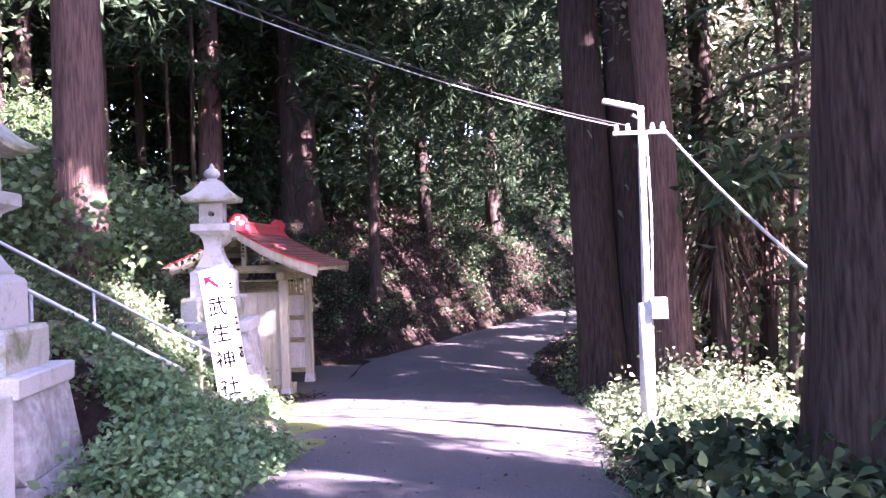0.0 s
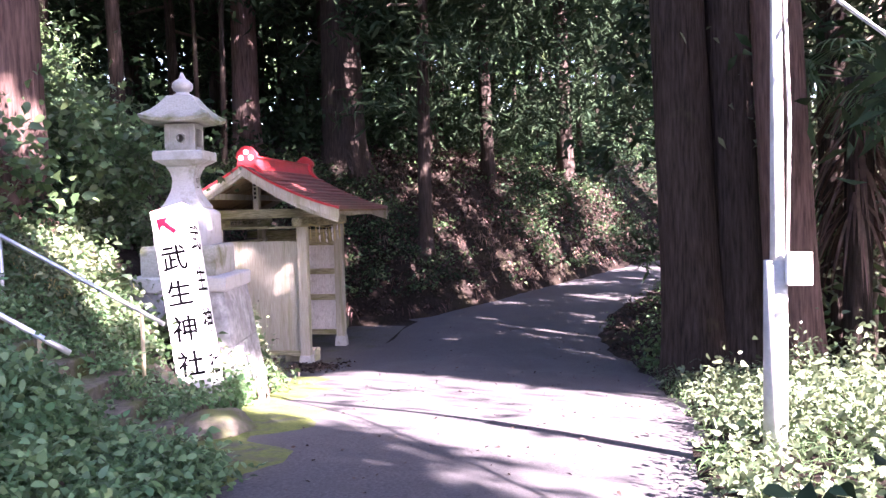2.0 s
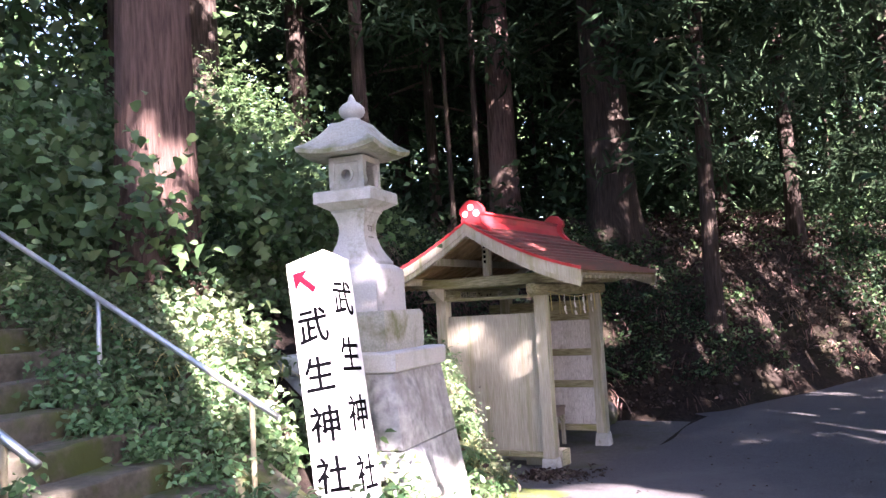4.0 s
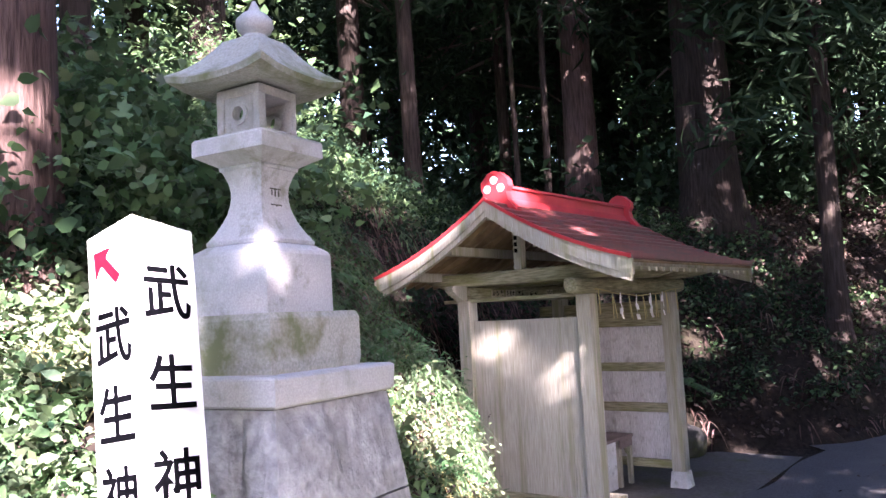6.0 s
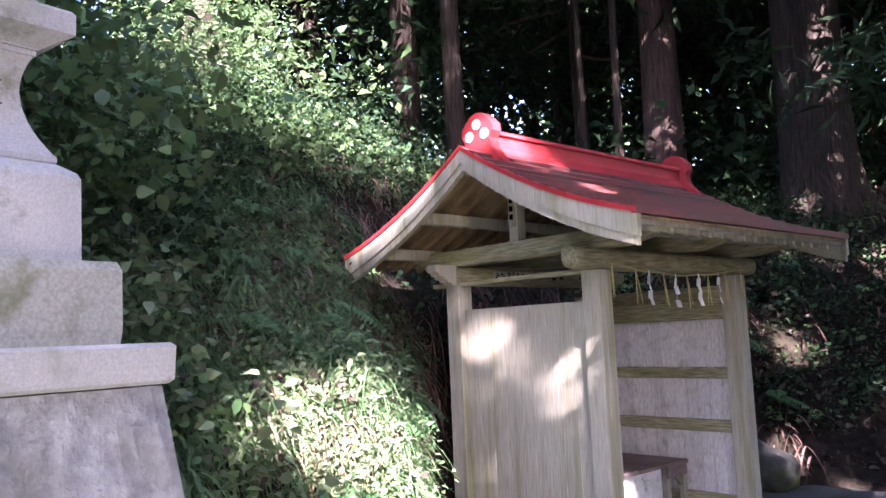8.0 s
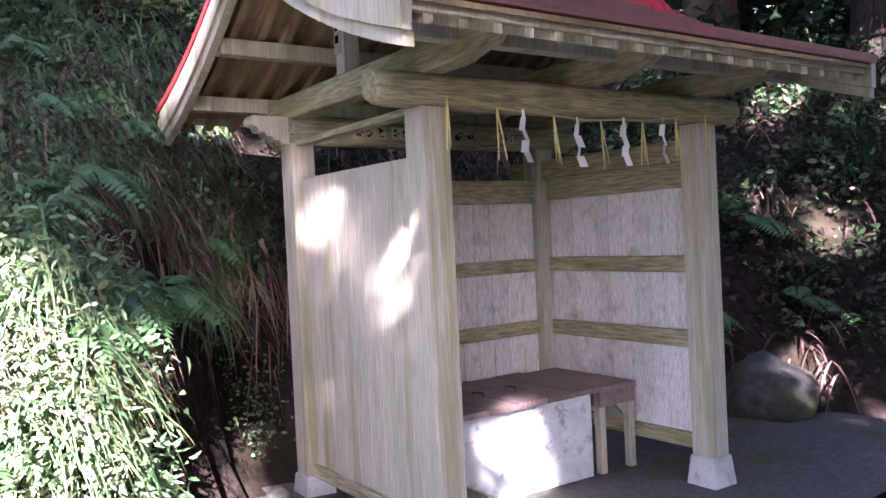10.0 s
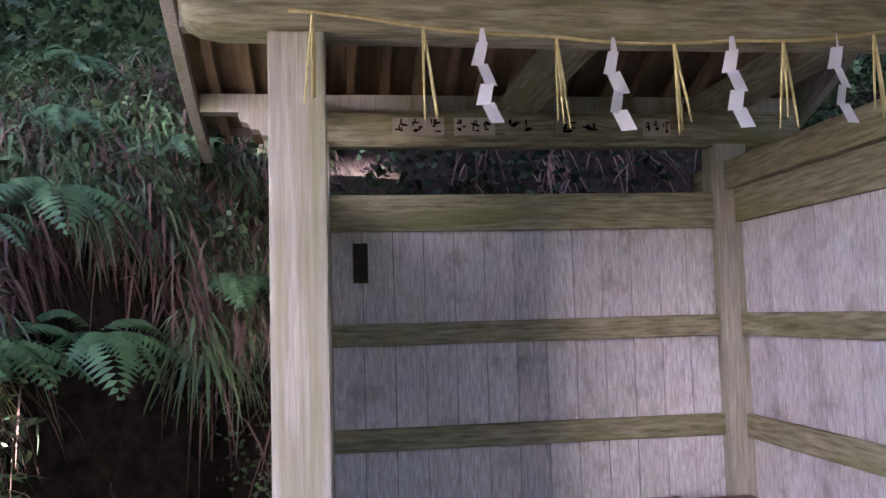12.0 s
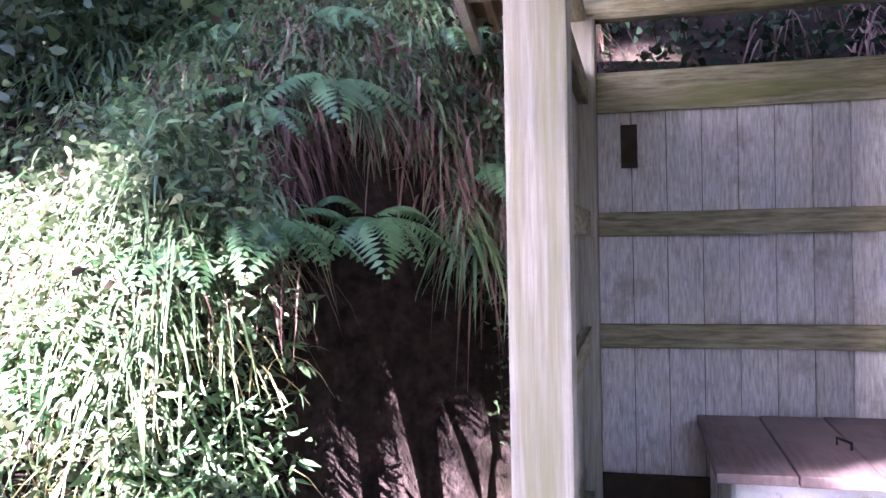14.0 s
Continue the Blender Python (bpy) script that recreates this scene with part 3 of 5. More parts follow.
for k in range(7):
    b.faces.new((lo[k], lo[(k + 1) % 7], hi[(k + 1) % 7], hi[k]))
b.faces.new(hi)
bmesh.ops.recalc_face_normals(b, faces=b.faces[:])
b.transform(SIGN)
part("arrow", b, "red_paint", board, "red arrow pointing up to the side")

# the purification pavilion
PX0, PX1, PY0, PY1, PS = -5.63, -4.115, 14.571, 16.655, 0.081
pav = thing("water_pavilion", (-4.89, 15.61, 0.1), "weathered wooden purification pavilion with a curved red metal roof", "pavilion")
for x in (PX0, PX1):
    for y in (PY0, PY1 + 0.03 * (x == PX1)):
        post = part("post", box(x - PS, y - PS, 0.28, x + PS, y + PS, 2.43, 0.008), "wood", pav)
        part("stone_base", box(x - 0.12, y - 0.12, 0.02, x + 0.12, y + 0.12, 0.282, 0.015, taper=0.78), "granite", post, "tapered granite footing")
# side panel facing the road's approach, board by board
side = part("side_panel", box(PX0 + PS, PY0 - 0.012, 0.42, PX1 - PS, PY0 + 0.012, 0.46, 0.003), "wood", pav, "pale weathered plank side wall")
n = 9
for i in range(n):
    w = (PX1 - PX0 - 2 * PS) / n
    x = PX0 + PS + i * w
    part("plank", box(x + 0.001, PY0 - 0.02, 0.36, x + w - 0.001, PY0 + 0.005, 2.2, 0.002), "wood", side)
for z in (1.03, 1.53, 2.1):
    part("rail", box(PX0 + PS, PY0 + 0.006, z - 0.05, PX1 - PS, PY0 + 0.05, z + 0.05, 0.004), "moss_wood_x", side)
part("sill", box(PX0 + PS, PY0 - 0.05, 0.28, PX1 - PS, PY0 + 0.05, 0.36, 0.006), "moss_wood_x", side)
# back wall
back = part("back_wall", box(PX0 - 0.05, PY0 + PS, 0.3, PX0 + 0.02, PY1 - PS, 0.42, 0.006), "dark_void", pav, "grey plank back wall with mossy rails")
# added dark sheet that keeps the bank's light out of the plank gaps
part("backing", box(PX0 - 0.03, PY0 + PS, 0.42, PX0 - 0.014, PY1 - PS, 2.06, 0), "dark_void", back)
n = 13
for i in range(n):
    w = (PY1 - PY0 - 2 * PS) / n
    y = PY0 + PS + i * w
    part("plank", box(PX0 - 0.013, y + 0.0015, 0.42, PX0 - 0.002 + random.uniform(0, 0.004), y + w - 0.0015, 2.08, 0.002), "grey_plank", back)
for z0, z1 in ((2.012, 2.19), (1.47, 1.575), (0.98, 1.085)):
    part("rail", box(PX0 + 0.0025, PY0 + PS, z0, PX0 + 0.032, PY1 - PS, z1, 0.006), "moss_wood", back, "mossy wooden rail")
# far side wall
right = part("far_wall", box(PX0 + PS, PY1 + 0.003, 0.3, PX1 - PS, PY1 + 0.05, 0.4, 0.006), "moss_wood_x", pav, "plank side wall with mossy rails")
n = 11
for i in range(n):
    w = (PX1 - PX0 - 2 * PS) / n
    x = PX0 + PS + i * w
    part("plank", box(x + 0.0015, PY1 + 0.036, 0.4, x + w - 0.0015, PY1 + 0.056, 2.08, 0.002), "grey_plank", right)
for z0, z1 in ((2.03, 2.2), (1.47, 1.58), (0.97, 1.085)):
    part("rail", box(PX0 + PS, PY1 + 0.003, z0, PX1 - PS, PY1 + 0.035, z1, 0.006), "moss_wood_x", right, "mossy wooden rail")
# long beams with carved noses, cross beams over them
for x in (PX0, PX1):
    r = 0.085 if x == PX1 else 0.075
    sec = []
    ends = ((PY0 - 0.33, 0.6), (PY0 - 0.32, 0.78), (PY0 - 0.28, 0.93), (PY0 - 0.22, 1.0), (PY0 - 0.05, 1.0), (15.6, 1.02), (PY1 + 0.05, 1.0), (PY1 + 0.27, 1.0), (PY1 + 0.35, 0.9), (PY1 + 0.4, 0.7))
    for y, f in ends:
        y += 0.25 * (x == PX0 and y < PY0 - 0.1)
        sec.append([(x + r * 1.05 * f * math.copysign(abs(math.cos(a)) ** 0.55, math.cos(a)), y, 2.515 + (1 - f) * 0.06 + r * f * math.copysign(abs(math.sin(a)) ** 0.55, math.sin(a))) for a in [k * math.tau / 20 for k in range(20)]])
    part("long_beam", rings(sec), "moss_wood", pav, "mossy rounded beam with a carved nose", True)
for y in (PY0, 15.61, PY1):
    sec = [[(x, y - 0.065, z0), (x, y + 0.065, z0), (x, y + 0.065, 2.74), (x, y - 0.065, 2.74)] for x, z0 in ((PX0 - 0.55, 2.69), (PX0 - 0.5, 2.65), (PX0 - 0.3, 2.59), (PX1 + 0.3, 2.59), (PX1 + 0.55, 2.64), (PX1 + 0.62, 2.69))]
    b = rings(sec)
    bmesh.ops.bevel(b, geom=b.edges[:], offset=0.008, segments=1, affect="EDGES")
    part("cross_beam", b, "moss_wood_x", pav)
for y in (PY0, PY1):
    part("tie_beam", box(PX0 - 0.3, y - 0.045, 2.2 if y == PY1 else 2.41, PX1 + 0.02, y + 0.045, 2.34 if y == PY1 else 2.45, 0.008), "moss_wood_x", pav)
    part("king_post", box(-4.94, y - 0.05, 2.74, -4.84, y + 0.05, 3.3, 0.006), "wood", pav)
name_beam = part("name_beam", box(PX0 - 0.03, PY0 - 0.08, 2.42, PX0 + 0.05, PY1 + 0.3, 2.6, 0.006), "moss_wood", pav, "beam with pasted paper name slips")
nose = [(0.0, 2.6), (0.0, 2.425), (-0.05, 2.425), (-0.065, 2.447), (-0.1, 2.447), (-0.115, 2.472), (-0.15, 2.472), (-0.165, 2.5), (-0.2, 2.5), (-0.215, 2.53), (-0.25, 2.54), (-0.26, 2.57), (-0.24, 2.6)]
part("carved_nose", rings([[(x, PY0 - 0.081 + a, z) for a, z in nose] for x in (PX0 - 0.05, PX0 + 0.06)]), "wood", name_beam, "stepped carved beam end")
rnd = random.Random(5)
for y0, w, nn in ((14.95, 0.25, 3), (15.25, 0.2, 3), (15.5, 0.16, 2), (15.75, 0.24, 2), (16.2, 0.14, 3)):
    slip = part("paper_slip", box(PX0 + 0.05, y0, 2.47, PX0 + 0.085, y0 + w, 2.555, 0), "moss_wood" if nn == 2 else "slip_paper", name_beam, "dark-lettered paper slip")
    for k in range(nn):
        for j in range(7):
            u, v = rnd.uniform(0.15, 0.6), rnd.uniform(0.1, 0.7)
            du, dv = ((rnd.uniform(0.2, 0.36), 0.1), (0.09, rnd.uniform(0.2, 0.4)))[j % 2]
            part("mark", box(PX0 + 0.0852, y0 + w * (k + u) / nn, 2.473 + 0.08 * v, PX0 + 0.0862 + 0.0003 * j, y0 + w * (k + min(u + du, 0.9)) / nn, 2.473 + 0.08 * min(v + dv, 0.95), 0), "ink", slip)
slip = part("hanging_slip", box(-4.93, PY0 - 0.062, 2.86, -4.86, PY0 - 0.051, 3.24, 0.002), "wood", pav, "narrow wooden name slip")
for k in range(4):
    part("mark", box(-4.915, PY0 - 0.0645, 2.92 + 0.07 * k, -4.875, PY0 - 0.0625, 2.965 + 0.07 * k, 0), "ink", slip)
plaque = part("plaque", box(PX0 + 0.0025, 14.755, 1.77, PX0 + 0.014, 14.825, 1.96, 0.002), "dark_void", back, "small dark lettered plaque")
# roof: concave slopes laid in metal courses over rafters
RX, RY0, RY1, RH = -4.87, 13.92, 17.34, 1.58


def slope_z(u):
    return 2.735 + 0.72 * (1 - u) + 0.145 * ((1 - u) ** 2 - (1 - u)) * 2.2


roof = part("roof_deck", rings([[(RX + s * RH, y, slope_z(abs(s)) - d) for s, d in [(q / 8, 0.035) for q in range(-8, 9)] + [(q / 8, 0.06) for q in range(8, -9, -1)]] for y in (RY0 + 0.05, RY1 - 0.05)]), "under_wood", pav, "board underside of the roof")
COURSES = 11
for sgn in (-1, 1):
    for i in range(COURSES):
        u0, u1 = i / COURSES, (i + 1) / COURSES
        pts = []
        for y in (RY0, RY0 + 0.9, RY0 + 1.8, RY1 - 0.8, RY1):
            pts.append([(RX + sgn * RH * u0, y, slope_z(u0) + 0.002), (RX + sgn * RH * (u1 + 0.006), y, slope_z(u1) + 0.03), (RX + sgn * RH * (u1 + 0.006), y, slope_z(u1) - 0.004), (RX + sgn * RH * u0, y, slope_z(u0) - 0.02)])
        part("roof_course", rings(pts), "roof_metal", roof)
    part("eave_edge", box(RX + sgn * RH * 0.992 - 0.02, RY0 - 0.005, slope_z(1) - 0.025, RX + sgn * RH * 0.992 + 0.02, RY1 + 0.005, slope_z(1) + 0.006, 0.004), "roof_metal", roof, "red folded eave edge")
    part("eave_board", box(RX + sgn * RH * 0.965 - 0.02, RY0 + 0.03, slope_z(1) - 0.085, RX + sgn * RH * 0.965 + 0.02, RY1 - 0.03, slope_z(1) - 0.04, 0.004), "wood", roof)
    n = 19
    for i in range(n):
        y = RY0 + 0.16 + (RY1 - RY0 - 0.32) * i / (n - 1)
        pts = [[(RX + sgn * RH * u, y + a, slope_z(u) - 0.062 - 0.02 * u + c) for a, c in ((-0.024, -0.06), (0.024, -0.06), (0.024, 0.0), (-0.024, 0.0))] for u in (0.03, 0.25, 0.5, 0.75, 0.965)]
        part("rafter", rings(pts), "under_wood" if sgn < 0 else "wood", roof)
    for y0, y1 in ((RY0, RY0 + 0.05), (RY1 - 0.05, RY1)):
        U = [k / 8 for k in range(9)]
        sec = [[(RX + sgn * RH * u, y, slope_z(u) - 0.008 - d) for y, d in ((y0, 0.0), (y1, 0.0), (y1, 0.115 + 0.05 * u), (y0, 0.115 + 0.05 * u))] for u in U]
        part("gable_board", rings(sec), "wood", roof, "curved weathered gable board")
        sec = [[(RX + sgn * RH * u * 0.985, y, slope_z(u) - 0.12 - 0.05 * u - d) for y, d in ((y0 + 0.02, 0.0), (y1 + 0.02, 0.0), (y1 + 0.02, 0.06), (y0 + 0.02, 0.06))] for u in U]
        part("gable_moulding", rings(sec), "wood", roof)
        yy0, yy1 = (y0 - 0.012, y0 + 0.03) if y0 == RY0 else (y1 - 0.03, y1 + 0.012)
        sec = [[(RX + sgn * RH * u, y, slope_z(u) + d) for y, d in ((yy0, 0.016), (yy1, 0.016), (yy1, -0.02), (yy0, -0.02))] for u in U]
        part("verge_edge", rings(sec), "red_metal", roof, "red metal verge strip")
for x in (RX - 1.1, RX - 0.55, RX, RX + 0.55, RX + 1.1):
    u = abs(x - RX) / RH
    part("purlin", box(x - 0.045, RY0 + 0.08, slope_z(u) - 0.215, x + 0.045, RY1 - 0.08, slope_z(u) - 0.117, 0.006), "wood" if u else "moss_wood", roof)
zr = slope_z(0)
ridge = part("ridge", rings([[(RX + a, y, zr + c) for a, c in ((-0.12, -0.05), (-0.075, 0.03), (-0.07, 0.13), (-0.095, 0.135), (-0.09, 0.165), (0.09, 0.165), (0.095, 0.135), (0.07, 0.13), (0.075, 0.03), (0.12, -0.05))] for y in (RY0 + 0.27, RY1 - 0.27)]), "red_metal", roof, "bright red ridge box")
for y, d in ((RY0 + 0.25, -1), (RY1 - 0.25, 1)):
    sil = [(-0.26, -0.13), (-0.15, 0.0), (-0.135, 0.08), (-0.165, 0.13), (-0.16, 0.19), (-0.12, 0.235), (-0.07, 0.28), (0.0, 0.3), (0.07, 0.28), (0.12, 0.235), (0.16, 0.19), (0.165, 0.13), (0.135, 0.08), (0.15, 0.0), (0.26, -0.13), (0.0, -0.02)]
    orn = part("ridge_ornament", rings([[(RX + a * 1.05, yy, zr + c * 1.05) for a, c in sil] for yy in (y - 0.05, y + 0.05)]), "red_metal", ridge, "rounded red ridge-end ornament")
    for a, c in ((-0.085, 0.125), (0.085, 0.125), (0.0, 0.215)):
        yy = y + d * 0.051
        bb = rings([[(RX + a + 0.043 * math.cos(k * math.tau / 16), q, zr + c + 0.043 * math.sin(k * math.tau / 16)) for k in range(16)] for q in (min(yy, yy + d * 0.008), max(yy, yy + d * 0.008))])
        part("white_dot", bb, "white_paint", orn, "white painted disc")

# rope with paper streamers and straw tassels across the front
rope = thing("sacred_rope", (-4.04, 15.61, 2.45), "thin straw rope with white zigzag paper streamers and straw tassels", "rope")
RO = PX1 + PS + 0.035


def rope_z(y):
    f = (y - PY0) / (PY1 - PY0)
    return 2.475 - 0.075 * math.sin(math.pi * min(max(f, 0), 1)) + 0.004 * math.sin(f * 23)


part("cord", tube([(RO, y, rope_z(y)) for y in np.linspace(PY0 - 0.02, PY1 + 0.02, 30)], 0.006, 6), "straw", rope, "", True)
for y in (15.1, 15.49, 15.86, 16.2):
    z = rope_z(y)
    b = bmesh.new()
    zt, yc, rnd = z + 0.012, y, random.Random(int(y * 100))
    for k, (w0, w1, hh, skew) in enumerate(((0.008, 0.016, 0.05, 0.0), (0.022, 0.024, 0.07, -0.018), (0.024, 0.025, 0.066, 0.026), (0.025, 0.026, 0.064, -0.014), (0.026, 0.027, 0.06, 0.026))):
        w0, w1 = w0 * 0.74, w1 * 0.74
        twist = rnd.uniform(-0.012, 0.012)
        q = [(RO + 0.008 + twist, yc - w0, zt), (RO + 0.008 - twist, yc + w0, zt), (RO + 0.012 - twist, yc + skew + w1, zt - hh), (RO + 0.012 + twist, yc + skew - w1, zt - hh)]
        b.faces.new([b.verts.new(p) for p in q])
        yc, zt = yc + skew + (0.014 if k % 2 else -0.012) * (k > 0), zt - hh + 0.008
    bmesh.ops.solidify(b, geom=b.faces[:], thickness=0.0015)
    part("paper_streamer", b, "paper", rope, "white zigzag paper streamer")
for y in (14.62, 14.93, 15.32, 15.68, 16.03, 16.33, 16.62):
    z = rope_z(y)
    b = bmesh.new()
    for k in range(3):
        dy, dx = random.uniform(-0.04, 0.04), random.uniform(0, 0.03)
        tube([(RO, y, z), (RO + dx * 0.5, y + dy * 0.5, z - 0.12), (RO + dx, y + dy, z - 0.24 - random.uniform(0, 0.04))], [0.004, 0.0045, 0.003], 5, b)
    part("tassel", b, "straw", rope, "hanging straw tassel")

# basin with a plank lid, bench beside it
basin = thing("water_basin", (-5.1, 15.6, 0.1), "white painted concrete water basin with dark plank lid", "basin")
b = box(-5.52, 15.1, 0.06, -4.735, 16.24, 0.672, 0.015)
part("body", b, "basin_paint", basin, "chipped white painted concrete")
for i in range(5):
    y = 15.05 + i * 0.248
    part("lid_board", box(-5.55, y + 0.002, 0.674, -4.675 + 0.006 * (i % 2), y + 0.246, 0.708 + 0.003 * (i % 3), 0.005), "lid", basin, "dark brown lid board")
for y in (15.5, 15.78):
    part("handle", tube([(-5.1, y, 0.71), (-5.1, y, 0.735), (-5.02, y + 0.03, 0.735), (-5.02, y + 0.03, 0.71)], 0.005, 6), "black", basin, "small dark iron handle", True)
# worn strokes of an unreadable inscription on the basin's face
rnd = random.Random(11)
for y, z, w in ((15.32, 0.55, 0.05), (15.46, 0.56, 0.06), (15.78, 0.6, 0.05), (15.99, 0.6, 0.06), (15.33, 0.4, 0.045), (15.74, 0.38, 0.05), (15.86, 0.38, 0.055), (16.0, 0.39, 0.05)):
    for k in range(5):
        u, v = rnd.uniform(-0.5, 0.3), rnd.uniform(-0.5, 0.4)
        du, dv = ((rnd.uniform(0.25, 0.6), 0.08), (0.08, rnd.uniform(0.25, 0.6)))[k % 2]
        part("worn_stroke", box(-4.737, y + w * u, z + w * v, -4.7338 + 0.0003 * k, y + w * (u + du), z + w * (v + dv), 0), "rough_stone", basin)
bench = thing("side_bench", (-5.1, 16.45, 0.1), "worn brown wooden side bench beside the basin", "bench")
part("top", box(-5.54, 16.295, 0.66, -4.7, 16.655, 0.7, 0.006), "lid", bench, "worn brown bench top")
for y in (16.3, 16.615):
    part("apron", box(-5.5, y, 0.555, -4.75, y + 0.03, 0.66, 0.004), "lid", bench)
part("apron", box(-4.745, 16.3, 0.555, -4.715, 16.645, 0.66, 0.004), "lid", bench)
for x in (-5.5, -4.775):
    for y in (16.3, 16.59):
        part("leg", box(x, y, 0.09, x + 0.055, y + 0.055, 0.66, 0.004), "wood", bench)
part("brace", rings([[(-4.77, 16.36 + a, 0.56 - c), (-4.74, 16.36 + a, 0.56 - c), (-4.74, 16.4 + a, 0.56 - c), (-4.77, 16.4 + a, 0.56 - c)] for a, c in ((0.2, 0.1), (0.12, 0.0))]), "wood", bench)
trough = thing("wooden_trough", (-4.3, 14.85, 0.1), "low weathered wooden drain box by the post", "trough")
part("side_board", box(-4.55, 14.72, 0.08, -4.02, 14.745, 0.34, 0.004), "wood", trough)
part("side_board", box(-4.55, 14.99, 0.08, -4.02, 15.015, 0.34, 0.004), "wood", trough)
part("end_board", box(-4.045, 14.746, 0.08, -4.02, 14.989, 0.34, 0.004), "moss_wood", trough)

# lamp pole and wires
PX, PY = 1.66, 7.42
pz = ground_at(PX, PY)
pole = thing("street_lamp", (PX, PY, pz), "slim pale concrete street lamp pole with crossarm and meter box", "street lamp")
part("pole", tube([(PX - 0.02, PY, pz - 0.3), (PX, PY, pz + 1.6), (PX, PY, 4.36)], [0.052, 0.046, 0.036], 16), "pole", pole, "", True)
part("lower_sleeve", tube([(PX - 0.02, PY, pz - 0.2), (PX - 0.012, PY, pz + 1.36)], [0.082, 0.078], 16), "pole", pole, "thicker lower sleeve", True)
b = box(-0.19, -0.05, -0.022, 0.19, 0.05, 0.026, 0.016, Matrix.Translation((PX - 0.23, PY - 0.1, 4.37)) @ Matrix.Rotation(radians(14), 4, "Y"))
part("lamp_head", b, "white_paint", pole, "long white lamp head")
part("bracket", tube([(PX, PY, 4.22), (PX - 0.1, PY - 0.06, 4.26)], 0.015, 8), "steel", pole)
part("crossarm", box(PX - 0.3, PY - 0.02, 4.06, PX + 0.26, PY + 0.02, 4.1, 0.004), "steel", pole, "steel crossarm")
for dx in (-0.26, -0.14, 0.12, 0.23):
    part("insulator", tube([(PX + dx, PY, 4.1), (PX + dx, PY, 4.13), (PX + dx, PY, 4.18)], [0.022, 0.028, 0.014], 8), "white_paint", pole, "small white insulator", True)
part("meter_box", box(PX + 0.03, PY - 0.14, 2.1, PX + 0.19, PY - 0.05, 2.32, 0.01), "white_paint", pole, "white meter box")
part("conduit", tube([(PX + 0.06, PY - 0.02, 2.3), (PX + 0.075, PY - 0.03, 3.2), (PX + 0.05, PY - 0.02, 4.05)], 0.012, 8), "pole", pole, "", True)


def wire(a, e, sag, r, mat, label):
    pts = [Vector(a).lerp(Vector(e), k / 24) - Vector((0, 0, sag * 4 * (k / 24) * (1 - k / 24))) for k in range(25)]
    ob = part("wire", tube(pts, r, 6), mat, None, "", True)
    tagged(ob, label, "cable")


wire((PX - 0.26, PY, 4.16), WIRE_END, 0.25, 0.005, "steel", "thin pale overhead wire from the lamp pole")
wire((PX - 0.14, PY, 4.16), (WIRE_END[0] + 0.2, WIRE_END[1], WIRE_END[2] + 0.06), 0.28, 0.006, "black", "thin dark overhead wire from the lamp pole")
wire((PX + 0.23, PY, 4.12), (2.5, 4.95, 2.56), 0.06, 0.014, "pole", "thick pale service cable down to a cedar")


# trees
def trunk_mesh(base, r, top_r, h, lean=(0, 0), flare=0.5, seed=0, n=26):
    sec = []
    zs = [-0.5, 0.0, 0.12, 0.3, 0.55, 0.9, 1.5, 2.5, 4, 6, 8, 11, 15, 20, 26]
    zs = [z for z in zs if z < h] + [h]
    for z in zs:
        f = max(z, 0) / h
        rr = r + (top_r - r) * f
        ring = []
        for k in range(n):
            a = k * math.tau / n
            butt = flare * math.exp(-max(z, 0) / 0.55) * (0.65 + 0.35 * math.sin(5 * a + seed) + 0.25 * math.sin(3 * a + seed * 2))
            q = rr * (1 + butt + 0.035 * math.sin(9 * a + seed * 3 + z * 0.2) + 0.03 * math.sin(14 * a + seed + z * 0.13))
            ring.append((base[0] + lean[0] * z + q * math.cos(a), base[1] + lean[1] * z + q * math.sin(a), base[2] + z))
        sec.append(ring)
    return rings(sec)


